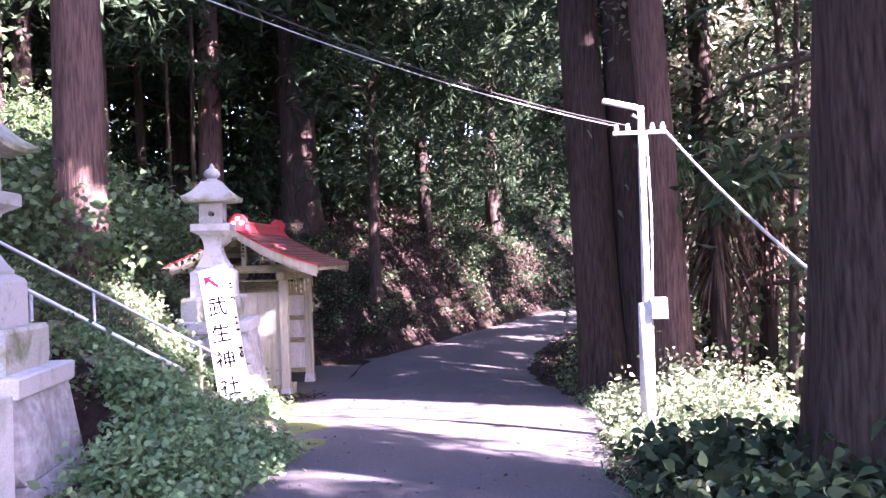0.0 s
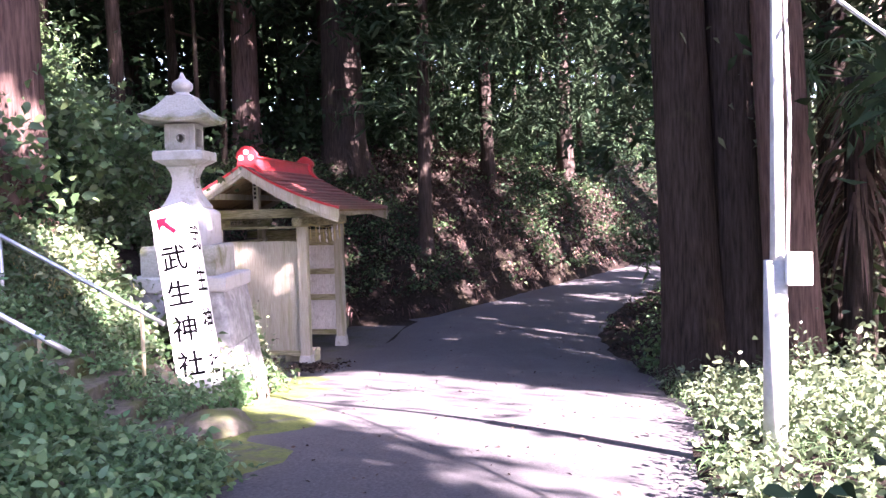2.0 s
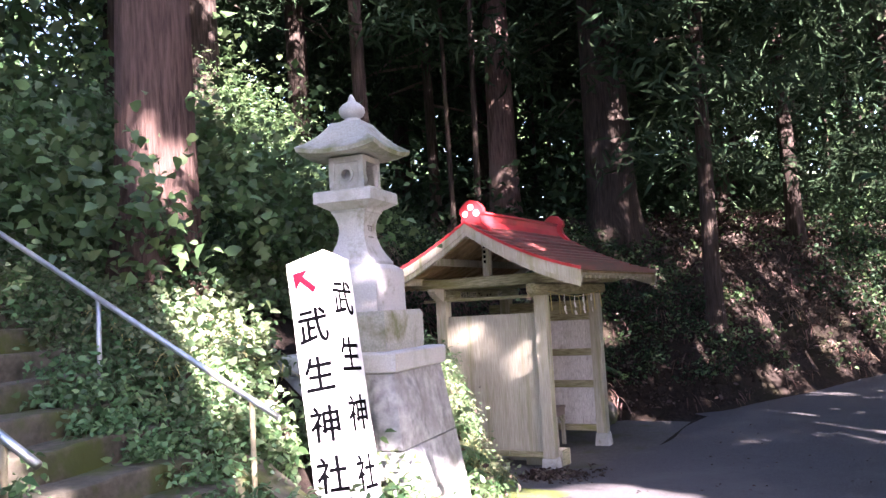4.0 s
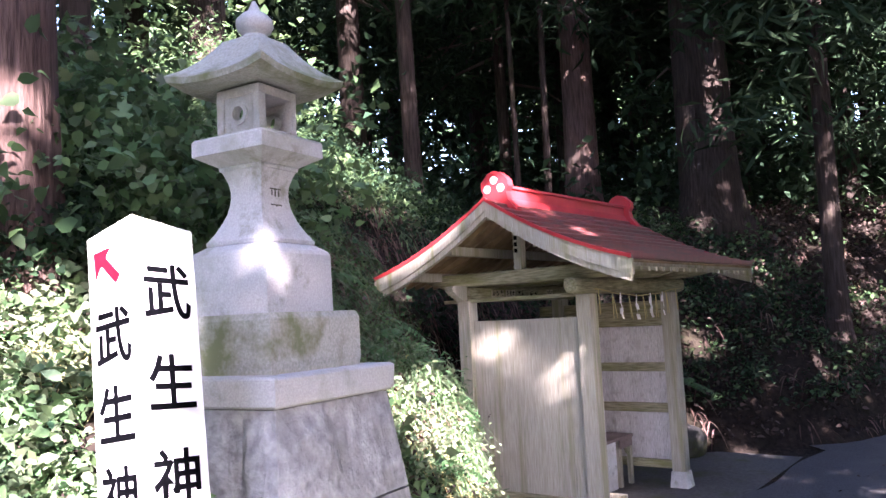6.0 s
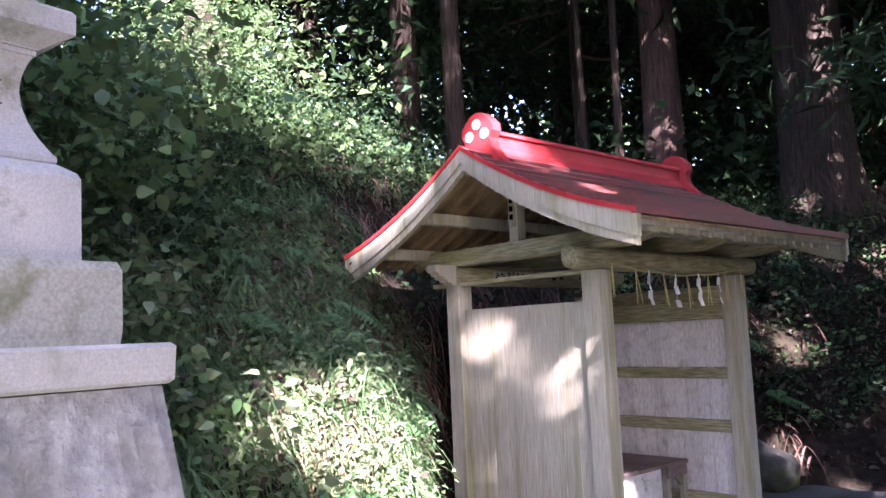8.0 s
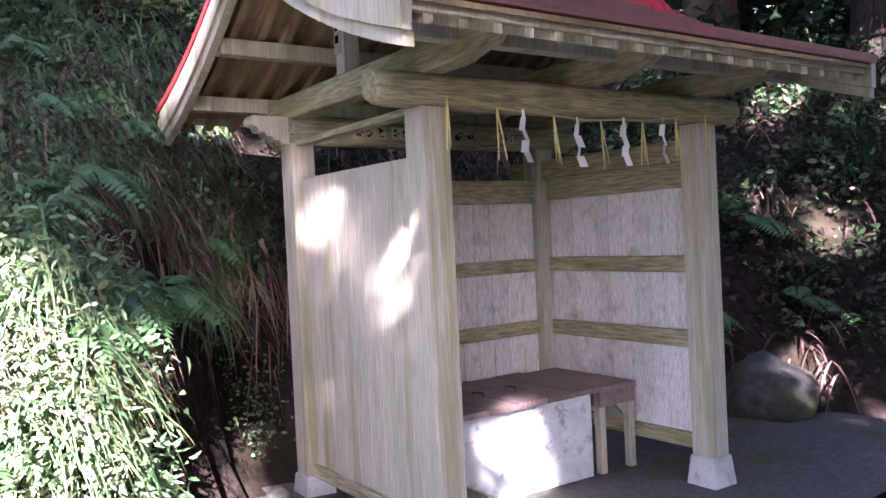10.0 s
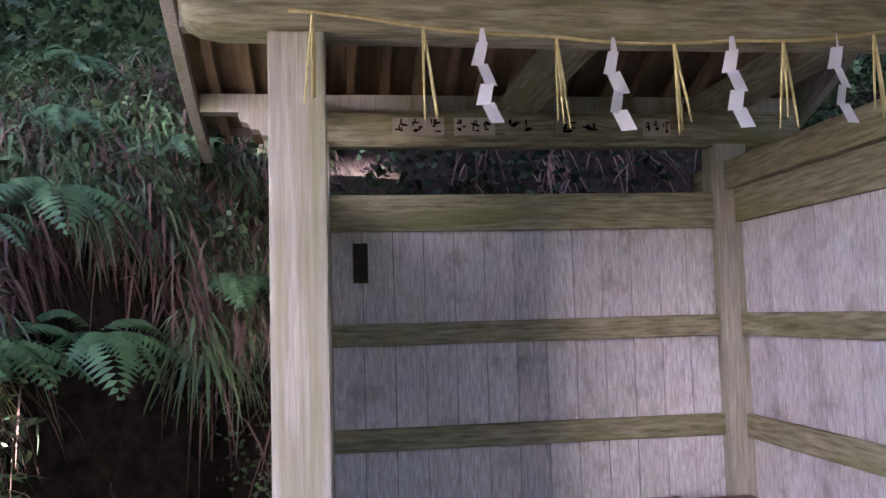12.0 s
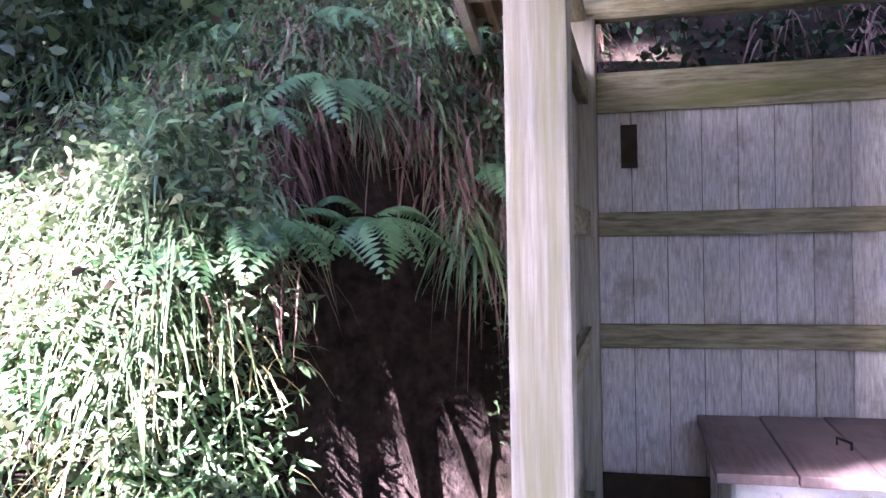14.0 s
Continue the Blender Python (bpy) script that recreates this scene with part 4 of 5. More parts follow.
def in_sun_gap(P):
    """Made-up openings towards the sun, over road, lantern and pavilion: leaves are cut here to set the sun patches."""
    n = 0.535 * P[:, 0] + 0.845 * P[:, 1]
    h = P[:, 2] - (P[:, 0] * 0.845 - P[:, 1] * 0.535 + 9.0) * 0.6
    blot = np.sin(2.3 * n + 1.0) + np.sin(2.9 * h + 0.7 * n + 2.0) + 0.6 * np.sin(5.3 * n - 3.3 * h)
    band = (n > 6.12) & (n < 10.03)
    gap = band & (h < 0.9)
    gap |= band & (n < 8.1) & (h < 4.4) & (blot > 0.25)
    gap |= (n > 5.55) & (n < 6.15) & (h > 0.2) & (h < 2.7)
    # each ellipse is an invented hole that lets one sun patch through
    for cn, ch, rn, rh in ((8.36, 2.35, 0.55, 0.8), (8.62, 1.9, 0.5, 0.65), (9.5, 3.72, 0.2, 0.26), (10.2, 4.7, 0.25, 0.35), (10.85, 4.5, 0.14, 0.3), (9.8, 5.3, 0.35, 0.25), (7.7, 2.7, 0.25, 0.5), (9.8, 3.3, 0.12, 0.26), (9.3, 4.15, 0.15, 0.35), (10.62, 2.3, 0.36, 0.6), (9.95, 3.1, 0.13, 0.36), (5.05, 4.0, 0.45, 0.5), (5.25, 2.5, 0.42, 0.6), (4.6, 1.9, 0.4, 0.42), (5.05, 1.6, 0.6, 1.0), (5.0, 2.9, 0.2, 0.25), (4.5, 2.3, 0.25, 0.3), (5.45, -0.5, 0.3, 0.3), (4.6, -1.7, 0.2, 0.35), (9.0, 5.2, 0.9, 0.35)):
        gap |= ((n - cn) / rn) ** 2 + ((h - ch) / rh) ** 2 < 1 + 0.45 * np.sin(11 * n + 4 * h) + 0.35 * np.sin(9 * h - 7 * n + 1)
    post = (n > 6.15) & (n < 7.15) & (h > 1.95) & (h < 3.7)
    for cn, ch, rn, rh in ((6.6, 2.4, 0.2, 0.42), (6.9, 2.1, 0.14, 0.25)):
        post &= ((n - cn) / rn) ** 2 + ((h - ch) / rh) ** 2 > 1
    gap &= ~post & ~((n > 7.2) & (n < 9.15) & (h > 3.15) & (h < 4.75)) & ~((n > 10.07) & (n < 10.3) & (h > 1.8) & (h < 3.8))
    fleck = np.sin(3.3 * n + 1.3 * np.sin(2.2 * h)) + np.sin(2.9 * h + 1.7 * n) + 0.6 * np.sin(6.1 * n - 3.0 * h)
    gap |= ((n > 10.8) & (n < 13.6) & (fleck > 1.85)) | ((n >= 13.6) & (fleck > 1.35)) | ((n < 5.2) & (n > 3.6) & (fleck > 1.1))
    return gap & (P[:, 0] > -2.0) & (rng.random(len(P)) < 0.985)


def crown(name, tips, per, spread, L, W, mat, parent, droop=-0.35):
    """Sprays of foliage about branch tips."""
    P = np.repeat(np.asarray(tips, float), per, axis=0) + rng.normal(size=(len(tips) * per, 3)) * np.array(spread)
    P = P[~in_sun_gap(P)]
    n = len(P)
    A = rand_dirs(n, droop, 0.6)
    return leaf_mesh(name, P, A, rand_dirs(n, 0.8), rng.uniform(0.6, 1.4, n) * L, rng.uniform(0.6, 1.3, n) * W, mat, parent)


def tree(x, y, r, h, mat="dark_shaded_bark", lean=(0, 0), crown_from=6.0, crown_mat="cedar_green", reach=2.6, branches=30, per=60, label="", group="", seed=0, L=0.34, W=0.1, flare=0.45, name="cedar_tree", z=None):
    z = ground_at(x, y) if z is None else z
    t = thing(name, (x, y, z), label or "tall dark cedar with a bare trunk and high crown", "tree", group)
    part("trunk", trunk_mesh((x, y, z), r, r * 0.45, h, lean, flare, seed), mat, t, "", True)
    rnd = random.Random(seed * 17 + 3)
    b = bmesh.new()
    tips = []
    for k in range(branches):
        zz = crown_from + (h - crown_from) * (k + rnd.random()) / branches
        a = rnd.uniform(0, math.tau)
        ln = reach * (1.15 - 0.8 * (zz - crown_from) / max(h - crown_from, 1)) * rnd.uniform(0.6, 1.1)
        p0 = Vector((x + lean[0] * zz, y + lean[1] * zz, z + zz))
        d = Vector((math.cos(a), math.sin(a), 0))
        p1, p2 = p0 + d * ln * 0.5 + Vector((0, 0, -0.04 * ln)), p0 + d * ln + Vector((0, 0, -0.3 * ln))
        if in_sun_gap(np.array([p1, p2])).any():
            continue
        tube([p0, p1, p2], [0.05, 0.035, 0.012], 5, b)
        for f in (0.45, 0.7, 0.9, 1.05):
            tips.append(p0.lerp(p2, f) + Vector((rnd.gauss(0, 0.2), rnd.gauss(0, 0.2), -0.1)))
    tagged(part("branchwork", b, "twig", t), kind="stuff")
    crown("crown", tips, per, (0.34, 0.34, 0.26), L, W, crown_mat, t)
    return t


CEDAR = "tall reddish-barked cedar trunk rising from the leafy bank"
tree(-5.6, 9.5, 0.345, 20, "cedar_bark", (0.0, 0.0), 8.5, seed=1, label=CEDAR, z=2.5, flare=0.5, branches=34)
tree(2.6, 4.4, 0.46, 22, "dark_shaded_bark", (0.0, -0.1), 7.5, seed=2, label="huge shaded cedar trunk at the verge of the lane", flare=0.35, branches=30)
tree(1.98, 13.3, 0.41, 21, "dark_shaded_bark", (-0.04, 0.0), 7.5, seed=3, label="straight cedar trunk dappled with sun beside the lane", flare=0.3)
tree(2.66, 13.5, 0.33, 21, "dark_shaded_bark", (-0.035, 0.0), 8.0, seed=8, label="dark mossy cedar trunk in a group beside the lane", flare=0.3)
tree(2.9, 11.6, 0.3, 22, "cedar_bark", (-0.05, 0.0), 8.0, seed=4, label="thick brown cedar trunk behind the lamp pole", flare=0.4)
tree(-8.3, 22.6, 0.36, 20, "cedar_bark", (0.0, 0), 6.5, seed=5, label=CEDAR)
tree(-5.7, 22.9, 0.56, 22, "dark_shaded_bark", (0.0, 0), 8.0, seed=6, label="very thick dark cedar on top of the bank", flare=0.5)
tree(-3.3, 21.6, 0.17, 17, "dark_shaded_bark", (0.012, 0), 6.0, seed=7, label="slim dark trunk on the bank slope", branches=24, reach=2.0)
hill = [(-7.2, 26.5, 0.2), (-2.2, 27, 0.2), (0.2, 30.5, 0.28), (-4.4, 29.5, 0.24), (-11, 27, 0.3), (-9.6, 18.5, 0.16), (-12.5, 20, 0.3), (-9.8, 14.2, 0.28), (-13, 15, 0.25), (-8.6, 11.6, 0.17), (-11.5, 10.8, 0.26), (-9.2, 7.4, 0.3), (-7.6, 4.2, 0.3), (-12, 4, 0.3), (-16, 12, 0.3), (-16, 20, 0.3), (-14, 27, 0.28), (-9, 33, 0.3), (-3, 36, 0.3), (3, 38, 0.3), (-14, 36, 0.3), (6.5, 45, 0.3), (-6, 44, 0.3), (-20, 30, 0.3), (-6.2, 0.5, 0.35), (-7, -4, 0.3), (-1, 33.5, 0.18), (-6, 32.5, 0.16), (-10.8, 23.5, 0.15), (-7.2, 30, 0.14)]
for i, (x, y, r) in enumerate(hill):
    tree(x, y, r, 15 + (i * 7) % 6, "dark_shaded_bark", (0.01 * ((i * 5) % 5 - 2), 0), 3.2 + (i * 3) % 4, seed=20 + i, branches=26, per=50, reach=2.6, group="cedars on the hill", label="dark cedar standing in the hillside wood")
# rows with y under 9 stand out of view, added to cast shade
valley = [(4.6, 15.5, 0.28), (5.4, 11.2, 0.2), (6.3, 18.5, 0.3), (3.6, 19.5, 0.26), (5.2, 23.5, 0.28), (8.0, 14.0, 0.3), (9.0, 22, 0.3), (7.6, 8.6, 0.3), (11, 10.5, 0.3), (12, 17, 0.3), (8.5, 28, 0.3), (13, 26, 0.3), (16, 13, 0.35), (17, 21, 0.35), (6.4, 1.2, 0.4), (13.5, 6.4, 0.35), (9.5, -2.5, 0.4), (14, -3.5, 0.4), (24, -2, 0.4), (18, 2.5, 0.4), (4.6, -3, 0.4), (20, 8, 0.4), (5.2, 31, 0.3), (12, 34, 0.3), (18, 30, 0.3)]
for i, (x, y, r) in enumerate(valley):
    low = 5.0 if y > 9 and x < 4.7 else 1.6 if y > 9 else 4.0
    tree(x, y, r, 17 + (i * 5) % 6, ("dark_shaded_bark", "cedar_bark")[i % 2], (0.012 * ((i * 3) % 5 - 2), 0), low + (i * 3) % 4, seed=60 + i, branches=26, per=45, reach=3.0, group="trees below the lane", label="tall tree standing below the lane")

for i in range(44):
    rnd = random.Random(500 + i)
    x, y = rnd.uniform(-20, 3), rnd.uniform(17, 42)
    if float(side_of(FOOT, x, y)) < 3.6 or (x > -6.6 and y < 20):
        continue
    tree(x, y, rnd.uniform(0.05, 0.12), rnd.uniform(9, 14), "dark_shaded_bark", (rnd.uniform(-0.04, 0.04), 0), rnd.uniform(4, 6), seed=200 + i, branches=9, per=36, reach=1.5, group="young trees on the hill", label="slender young tree in the shaded hill wood", name="young_tree", flare=0.2)
for i, (x, y, r, lean) in enumerate([(5.0, 12.6, 0.09, 0.05), (3.3, 14.2, 0.07, -0.06), (4.2, 16.8, 0.1, 0.04), (6.0, 14.6, 0.12, -0.03), (3.4, 17.3, 0.06, 0.09), (5.6, 17.0, 0.08, 0.02), (6.8, 12.0, 0.1, 0.07)]):
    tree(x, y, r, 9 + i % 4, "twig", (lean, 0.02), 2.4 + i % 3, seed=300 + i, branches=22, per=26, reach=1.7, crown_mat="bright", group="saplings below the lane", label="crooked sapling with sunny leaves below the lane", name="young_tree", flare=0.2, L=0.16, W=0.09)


# undergrowth
def clear(x, y):
    """Off the stairs, the lanterns, the sign, the pavilion and the lane."""
    p = STAIR.inverted()
    u = p[0][0] * x + p[0][1] * y + p[0][3]
    v = p[1][0] * x + p[1][1] * y + p[1][3]
    ok = ~((u < 0.5) & (u > -5.2) & (np.abs(v) < 1.0))
    for cx, cy, r in ((*LANTERN, 0.8), (-4.02, 4.75, 0.8), (-3.4, 9.2, 0.36), (-3.43, 3.85, 0.3)):
        ok &= np.hypot(x - cx, y - cy) > r
    ok &= ~((x > -6.0) & (x < -3.6) & (y > 14.3) & (y < 18.0))
    ok &= ~((x > -6.0) & (x < -4.2) & (y > 13.3 + 0.14 * np.sin(x * 6)) & (y < 14.5) & (height(x, y) < 1.95))
    ok &= ~((y < 5.75) & (y > 3.2) & (x > -4.75) & (x < -3.0))
    ok &= ~((np.minimum(-side_of(FOOT, x, y), side_of(EDGE, x, y)) > 0.03) & (x > -3.0))
    return ok


def scatter(n, x0, x1, y0, y1, dmin=None, dmax=None, line=FOOT, sign=1):
    x, y = rng.uniform(x0, x1, n), rng.uniform(y0, y1, n)
    ok = clear(x, y)
    if dmin is not None:
        d = side_of(line, x, y) * sign
        ok &= (d > dmin) & (d < dmax)
    x, y = x[ok], y[ok]
    return np.stack([x, y, height(x, y)], 1)


def clumps(name, C, per, spread, L, W, mat, label, category="plants", up=0.35, rise=0.0, lobed=False, spray=0.9):
    """Leaf masses about each centre: a low dome of leaves that face outward and up."""
    n = len(C) * per
    off = rng.normal(size=(n, 3)) * np.array(spread)
    off[:, 2] = np.abs(off[:, 2]) + rise * rng.random(n)
    P = np.repeat(C, per, axis=0) + off
    P[:, 2] = np.maximum(P[:, 2], height(P[:, 0], P[:, 1]) + 0.01)
    P = P[clear(P[:, 0], P[:, 1])]
    n = len(P)
    A = rand_dirs(n, -0.1, 0.6)
    N = rand_dirs(n, up / 0.35 * spray, 1.0)
    size = rng.uniform(0.55, 1.35, n)
    if lobed:
        ob = lobed_mesh(name, P, A, N, size * L, mat)
    else:
        ob = leaf_mesh(name, P, A, N, size * L, size * W, mat, fine=True)
    return tagged(ob, label, category, kind="stuff")


def tufts(name, C, per, L, W, mat, label, droop=0.9, up=0.7, spread=0.05, out=None):
    n = len(C) * per
    P = np.repeat(C, per, axis=0) + rng.normal(size=(n, 3)) * spread
    A = rand_dirs(n, up, 0.5)
    if out is not None:
        A = unit(A + np.array(out))
    return tagged(blade_mesh(name, P, A, rng.uniform(0.6, 1.3, n) * L, rng.uniform(0.7, 1.3, n) * W, rng.uniform(0.6, 1.2, n) * droop, mat), label, "grass", kind="stuff")


# weeds by the lane and the foot of the stairs
clumps("roadside_weeds", scatter(330, -3.5, -2.2, 5.3, 6.75, -0.12, 1.5), 130, (0.12, 0.12, 0.1), 0.06, 0.042, "weed", "dense green roadside weeds by the stone stairs", rise=0.16)
clumps("roadside_weeds", np.array([(-3.25 + a, 8.85 + b, 0.72) for a, b in ((0, 0), (0.25, 0.2), (-0.2, 0.1), (0.35, 0.55), (0.1, 0.4), (-0.35, 0.3), (0.4, 0.85))]), 300, (0.13, 0.13, 0.07), 0.055, 0.038, "weed", "green weeds at the foot of the white sign", rise=0.07)
C = np.stack([rng.uniform(-3.25, -2.15, 260), rng.uniform(4.4, 6.7, 260), np.zeros(260)], 1)
C[:, 2] = height(C[:, 0], C[:, 1]) + rng.uniform(0.0, 0.3, 260) * np.clip((-1.95 - C[:, 0]) * 1.6, 0.15, 1)
C = C[~((C[:, 0] < -2.95) & (C[:, 1] < 5.5))]
P = np.repeat(C, 130, axis=0) + rng.normal(size=(len(C) * 130, 3)) * (0.12, 0.12, 0.1)
q = len(P)
tagged(leaf_mesh("nettle_weeds", P, rand_dirs(q, -0.2, 0.6), rand_dirs(q, 1.1), rng.uniform(0.045, 0.095, q), rng.uniform(0.028, 0.056, q), "weed", fine=True), "knee-high green nettle-like weeds between lantern and stairs", "plants", kind="stuff")
clumps("roadside_weeds", np.array([(-3.0 + 0.22 * math.cos(k * 2.4) * (0.4 + 0.1 * k), 9.02 + 0.05 * k, 0.74) for k in range(10)]), 260, (0.13, 0.13, 0.09), 0.06, 0.04, "weed", "bushy green weeds in front of the white sign", rise=0.2)
clumps("bank_plants", scatter(900, -7.5, -2.6, 3.0, 11.4, -0.05, 5.0), 46, (0.16, 0.16, 0.11), 0.075, 0.045, "leaf", "mixed low green plants on the bank", rise=0.12)
clumps("bank_plants", scatter(260, -7.5, -3.2, 7.8, 11.6, 0.1, 4.5), 50, (0.16, 0.16, 0.12), 0.09, 0.05, "leaf_pale", "pale green low plants on the bank", rise=0.14)
clumps("ivy", np.array([(-5.62 + 0.5 * math.cos(a), 9.5 + 0.5 * math.sin(a), z) for a, z in [(0.4 * k - 0.6, 2.5 + 0.13 * k) for k in range(9)]]), 130, (0.09, 0.09, 0.14), 0.06, 0.05, "leaf_dark_shaded", "dark ivy climbing the cedar's foot", spray=0.4)
# sun patch above the stairs, partly put into pale leaf and straw colour
n = 150
C = np.stack([rng.uniform(-5.45, -4.55, n), rng.uniform(8.55, 9.7, n), np.zeros(n)], 1)
C[:, 2] = height(C[:, 0], C[:, 1]) + 0.04
tufts("dry_grass", C[:90], 16, 0.22, 0.006, "straw", "sunny dry straw grass on the bank above the stairs", 0.8, 0.6, 0.06, (0.3, -0.3, 0.0))
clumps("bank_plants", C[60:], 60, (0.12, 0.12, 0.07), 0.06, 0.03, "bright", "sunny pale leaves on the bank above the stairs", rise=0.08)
# plants spilling over the far kerb of the stairs
n = 900
U, S = rng.uniform(-4.6, -0.75, n), rng.uniform(1.0, 1.7, n)
K = np.array([STAIR @ Vector((u, v, 0.98 - 0.583 * u)) for u, v in zip(U, S)])
K[:, 2] = np.maximum(K[:, 2], height(K[:, 0], K[:, 1])) + rng.uniform(-0.05, 0.12, n)
for j, (m, text) in enumerate((("weed", "green weeds spilling over the stair kerb"), ("leaf_pale", "sunny pale weeds spilling over the stair kerb"))):
    P = np.repeat(K[j::2], 44, axis=0) + rng.normal(size=(len(K[j::2]) * 44, 3)) * (0.1, 0.1, 0.09)
    q = len(P)
    tagged(leaf_mesh("kerb_weeds", P, rand_dirs(q, -0.1, 0.6), rand_dirs(q, 0.9), rng.uniform(0.03, 0.08, q), rng.uniform(0.02, 0.045, q), m, fine=True), text, "plants", kind="stuff")
# weeds rooted in the joints of the lower steps
n = 110
U = rng.uniform(-1.9, 0.05, n)
S = np.where(rng.random(n) < 0.6, rng.uniform(0.35, 0.95, n), rng.uniform(-0.95, -0.5, n))
K = np.array([STAIR @ Vector((u, v, 0.97 + 0.175 * math.floor(max(-u, 0) / 0.3))) for u, v in zip(U, S)])
P = np.repeat(K, 46, axis=0) + np.abs(rng.normal(size=(n * 46, 3))) * (0, 0, 0.09) + rng.normal(size=(n * 46, 3)) * (0.09, 0.09, 0.01)
q = len(P)
tagged(leaf_mesh("step_weeds", P, rand_dirs(q, -0.1, 0.6), rand_dirs(q, 0.9), rng.uniform(0.03, 0.08, q), rng.uniform(0.02, 0.045, q), "weed", fine=True), "green weeds growing on the lower stone steps", "plants", kind="stuff")
# shrubs behind the lantern
shrub = scatter(240, -9.5, -4.7, 8.8, 14.6, 0.8, 6.5)
shrub = shrub[(shrub[:, 1] < 12.2) | (side_of(FOOT, shrub[:, 0], shrub[:, 1]) > 2.0)]
shrub[:, 2] += rng.uniform(0.1, 1.1, len(shrub))
shrub = shrub[np.hypot(shrub[:, 0] + 5.2, shrub[:, 1] - 9.1) > 0.9]
shrub = shrub[(shrub[:, 1] < 11.4) | (shrub[:, 2] > 3.3)]
near = shrub[:, 1] > 11.4
clumps("shrubs", shrub[near], 150, (0.34, 0.34, 0.3), 0.085, 0.02, "leaf", "small-leaved green shrubs above the cut bank", "shrubs", rise=0.3)
clumps("shrubs", shrub[~near], 130, (0.34, 0.34, 0.3), 0.1, 0.068, "leaf", "leafy green shrubs on the bank behind the lantern", "shrubs", rise=0.3)
clumps("shrubs", shrub[~near][::2] + np.array([0.1, 0, 0.25]), 60, (0.4, 0.4, 0.35), 0.13, 0.1, "leaf", "broad lobed leaves on the bank shrubs", "shrubs", lobed=True)
clumps("shrubs", scatter(170, -10, -5.0, 3, 9, 1.6, 8) + np.array([0, 0, 0.4]), 110, (0.35, 0.35, 0.35), 0.12, 0.08, "leaf", "leafy green shrubs beside the stairs", "shrubs", rise=0.4)
# cut bank by the pavilion: hanging grass, dead fronds, creepers
CUT = scatter(1500, -7.6, -4.0, 11.2, 14.4, 0.15, 3.2)
HIGH = CUT[CUT[:, 2] > 1.3]
for j, (m, text) in enumerate((("blade", "long drooping grass tufts on the cut bank"), ("leaf", "dark drooping dwarf bamboo tufts on the cut bank"))):
    tufts("bank_grass", HIGH[j * 90:j * 90 + 90] + np.array([0.05, -0.02, 0.06]), 44, 0.3, 0.0085, m, text, 1.2, 0.1, 0.03, (0.5, -0.25, 0.0))
    C = HIGH[300 + j * 60:360 + j * 60]
    P = np.repeat(C, 60, axis=0) + rng.normal(size=(len(C) * 60, 3)) * (0.07, 0.07, 0.1) + np.array([0.06, -0.03, 0.02])
    n = len(P)
    tagged(leaf_mesh("bank_bamboo", P, rand_dirs(n, -0.8, 0.4) + np.array([0.4, -0.2, -0.3]), rand_dirs(n, 1.0), rng.uniform(0.1, 0.2, n), rng.uniform(0.012, 0.022, n), m, fine=True), "narrow drooping dwarf bamboo leaves on the cut bank", "plants", kind="stuff")
# the steep face: arching tufts with brown roots and withered fronds hanging under them
FACE = scatter(2600, -7.4, -4.4, 12.0, 14.5, 0.12, 1.5)
FACE = FACE[(FACE[:, 2] > 1.3) & (rng.random(len(FACE)) < 0.6)]
OUT = (0.42, 0.4, 0.0)
tufts("hanging_grass", FACE[:130] + np.array([0.05, 0.05, 0.05]), 34, 0.3, 0.0085, "blade", "arching tufts of green grass on the steep bank", 1.05, 0.45, 0.025, OUT)
tufts("hanging_grass", FACE[130:190] + np.array([0.05, 0.05, 0.05]), 30, 0.27, 0.007, "leaf_pale", "pale arching grass tufts on the steep bank", 1.1, 0.5, 0.025, OUT)
tufts("hanging_roots", FACE[190:400] + np.array([0.06, 0.06, 0.0]), 40, 0.22, 0.004, "dead", "brown roots and withered fronds hanging on the bank", 1.3, 0.0, 0.07, OUT)
tufts("dead_fronds", FACE[400:540] + np.array([0.06, 0.06, 0.0]), 30, 0.24, 0.0075, "dead", "curled withered fronds on the steep bank", 1.9, 0.1, 0.06, OUT)
clumps("creepers", FACE[540:680], 40, (0.12, 0.12, 0.13), 0.045, 0.026, "leaf", "small green creepers on the steep bank", spray=0.5)
clumps("creepers", CUT[900:1250], 30, (0.15, 0.15, 0.13), 0.045, 0.03, "leaf", "small-leaved creepers on the cut bank", spray=0.5)
clumps("creepers", scatter(90, -5.4, -4.2, 12.4, 13.9, 0.0, 1.1), 70, (0.13, 0.13, 0.12), 0.05, 0.02, "leaf_pale", "sunlit small plants on the cut bank", spray=0.6, rise=0.1)
tufts("bank_grass", scatter(40, -5.0, -4.1, 12.0, 13.3, -0.1, 0.9), 20, 0.34, 0.008, "blade", "bright arching grass on the bank", 0.9, 0.6, 0.05)
tufts("bank_grass", scatter(130, -4.6, -3.4, 10.9, 13.2, -0.3, 0.8), 14, 0.22, 0.006, "blade", "short grass between lantern and pavilion", 0.6, 0.9, 0.08)
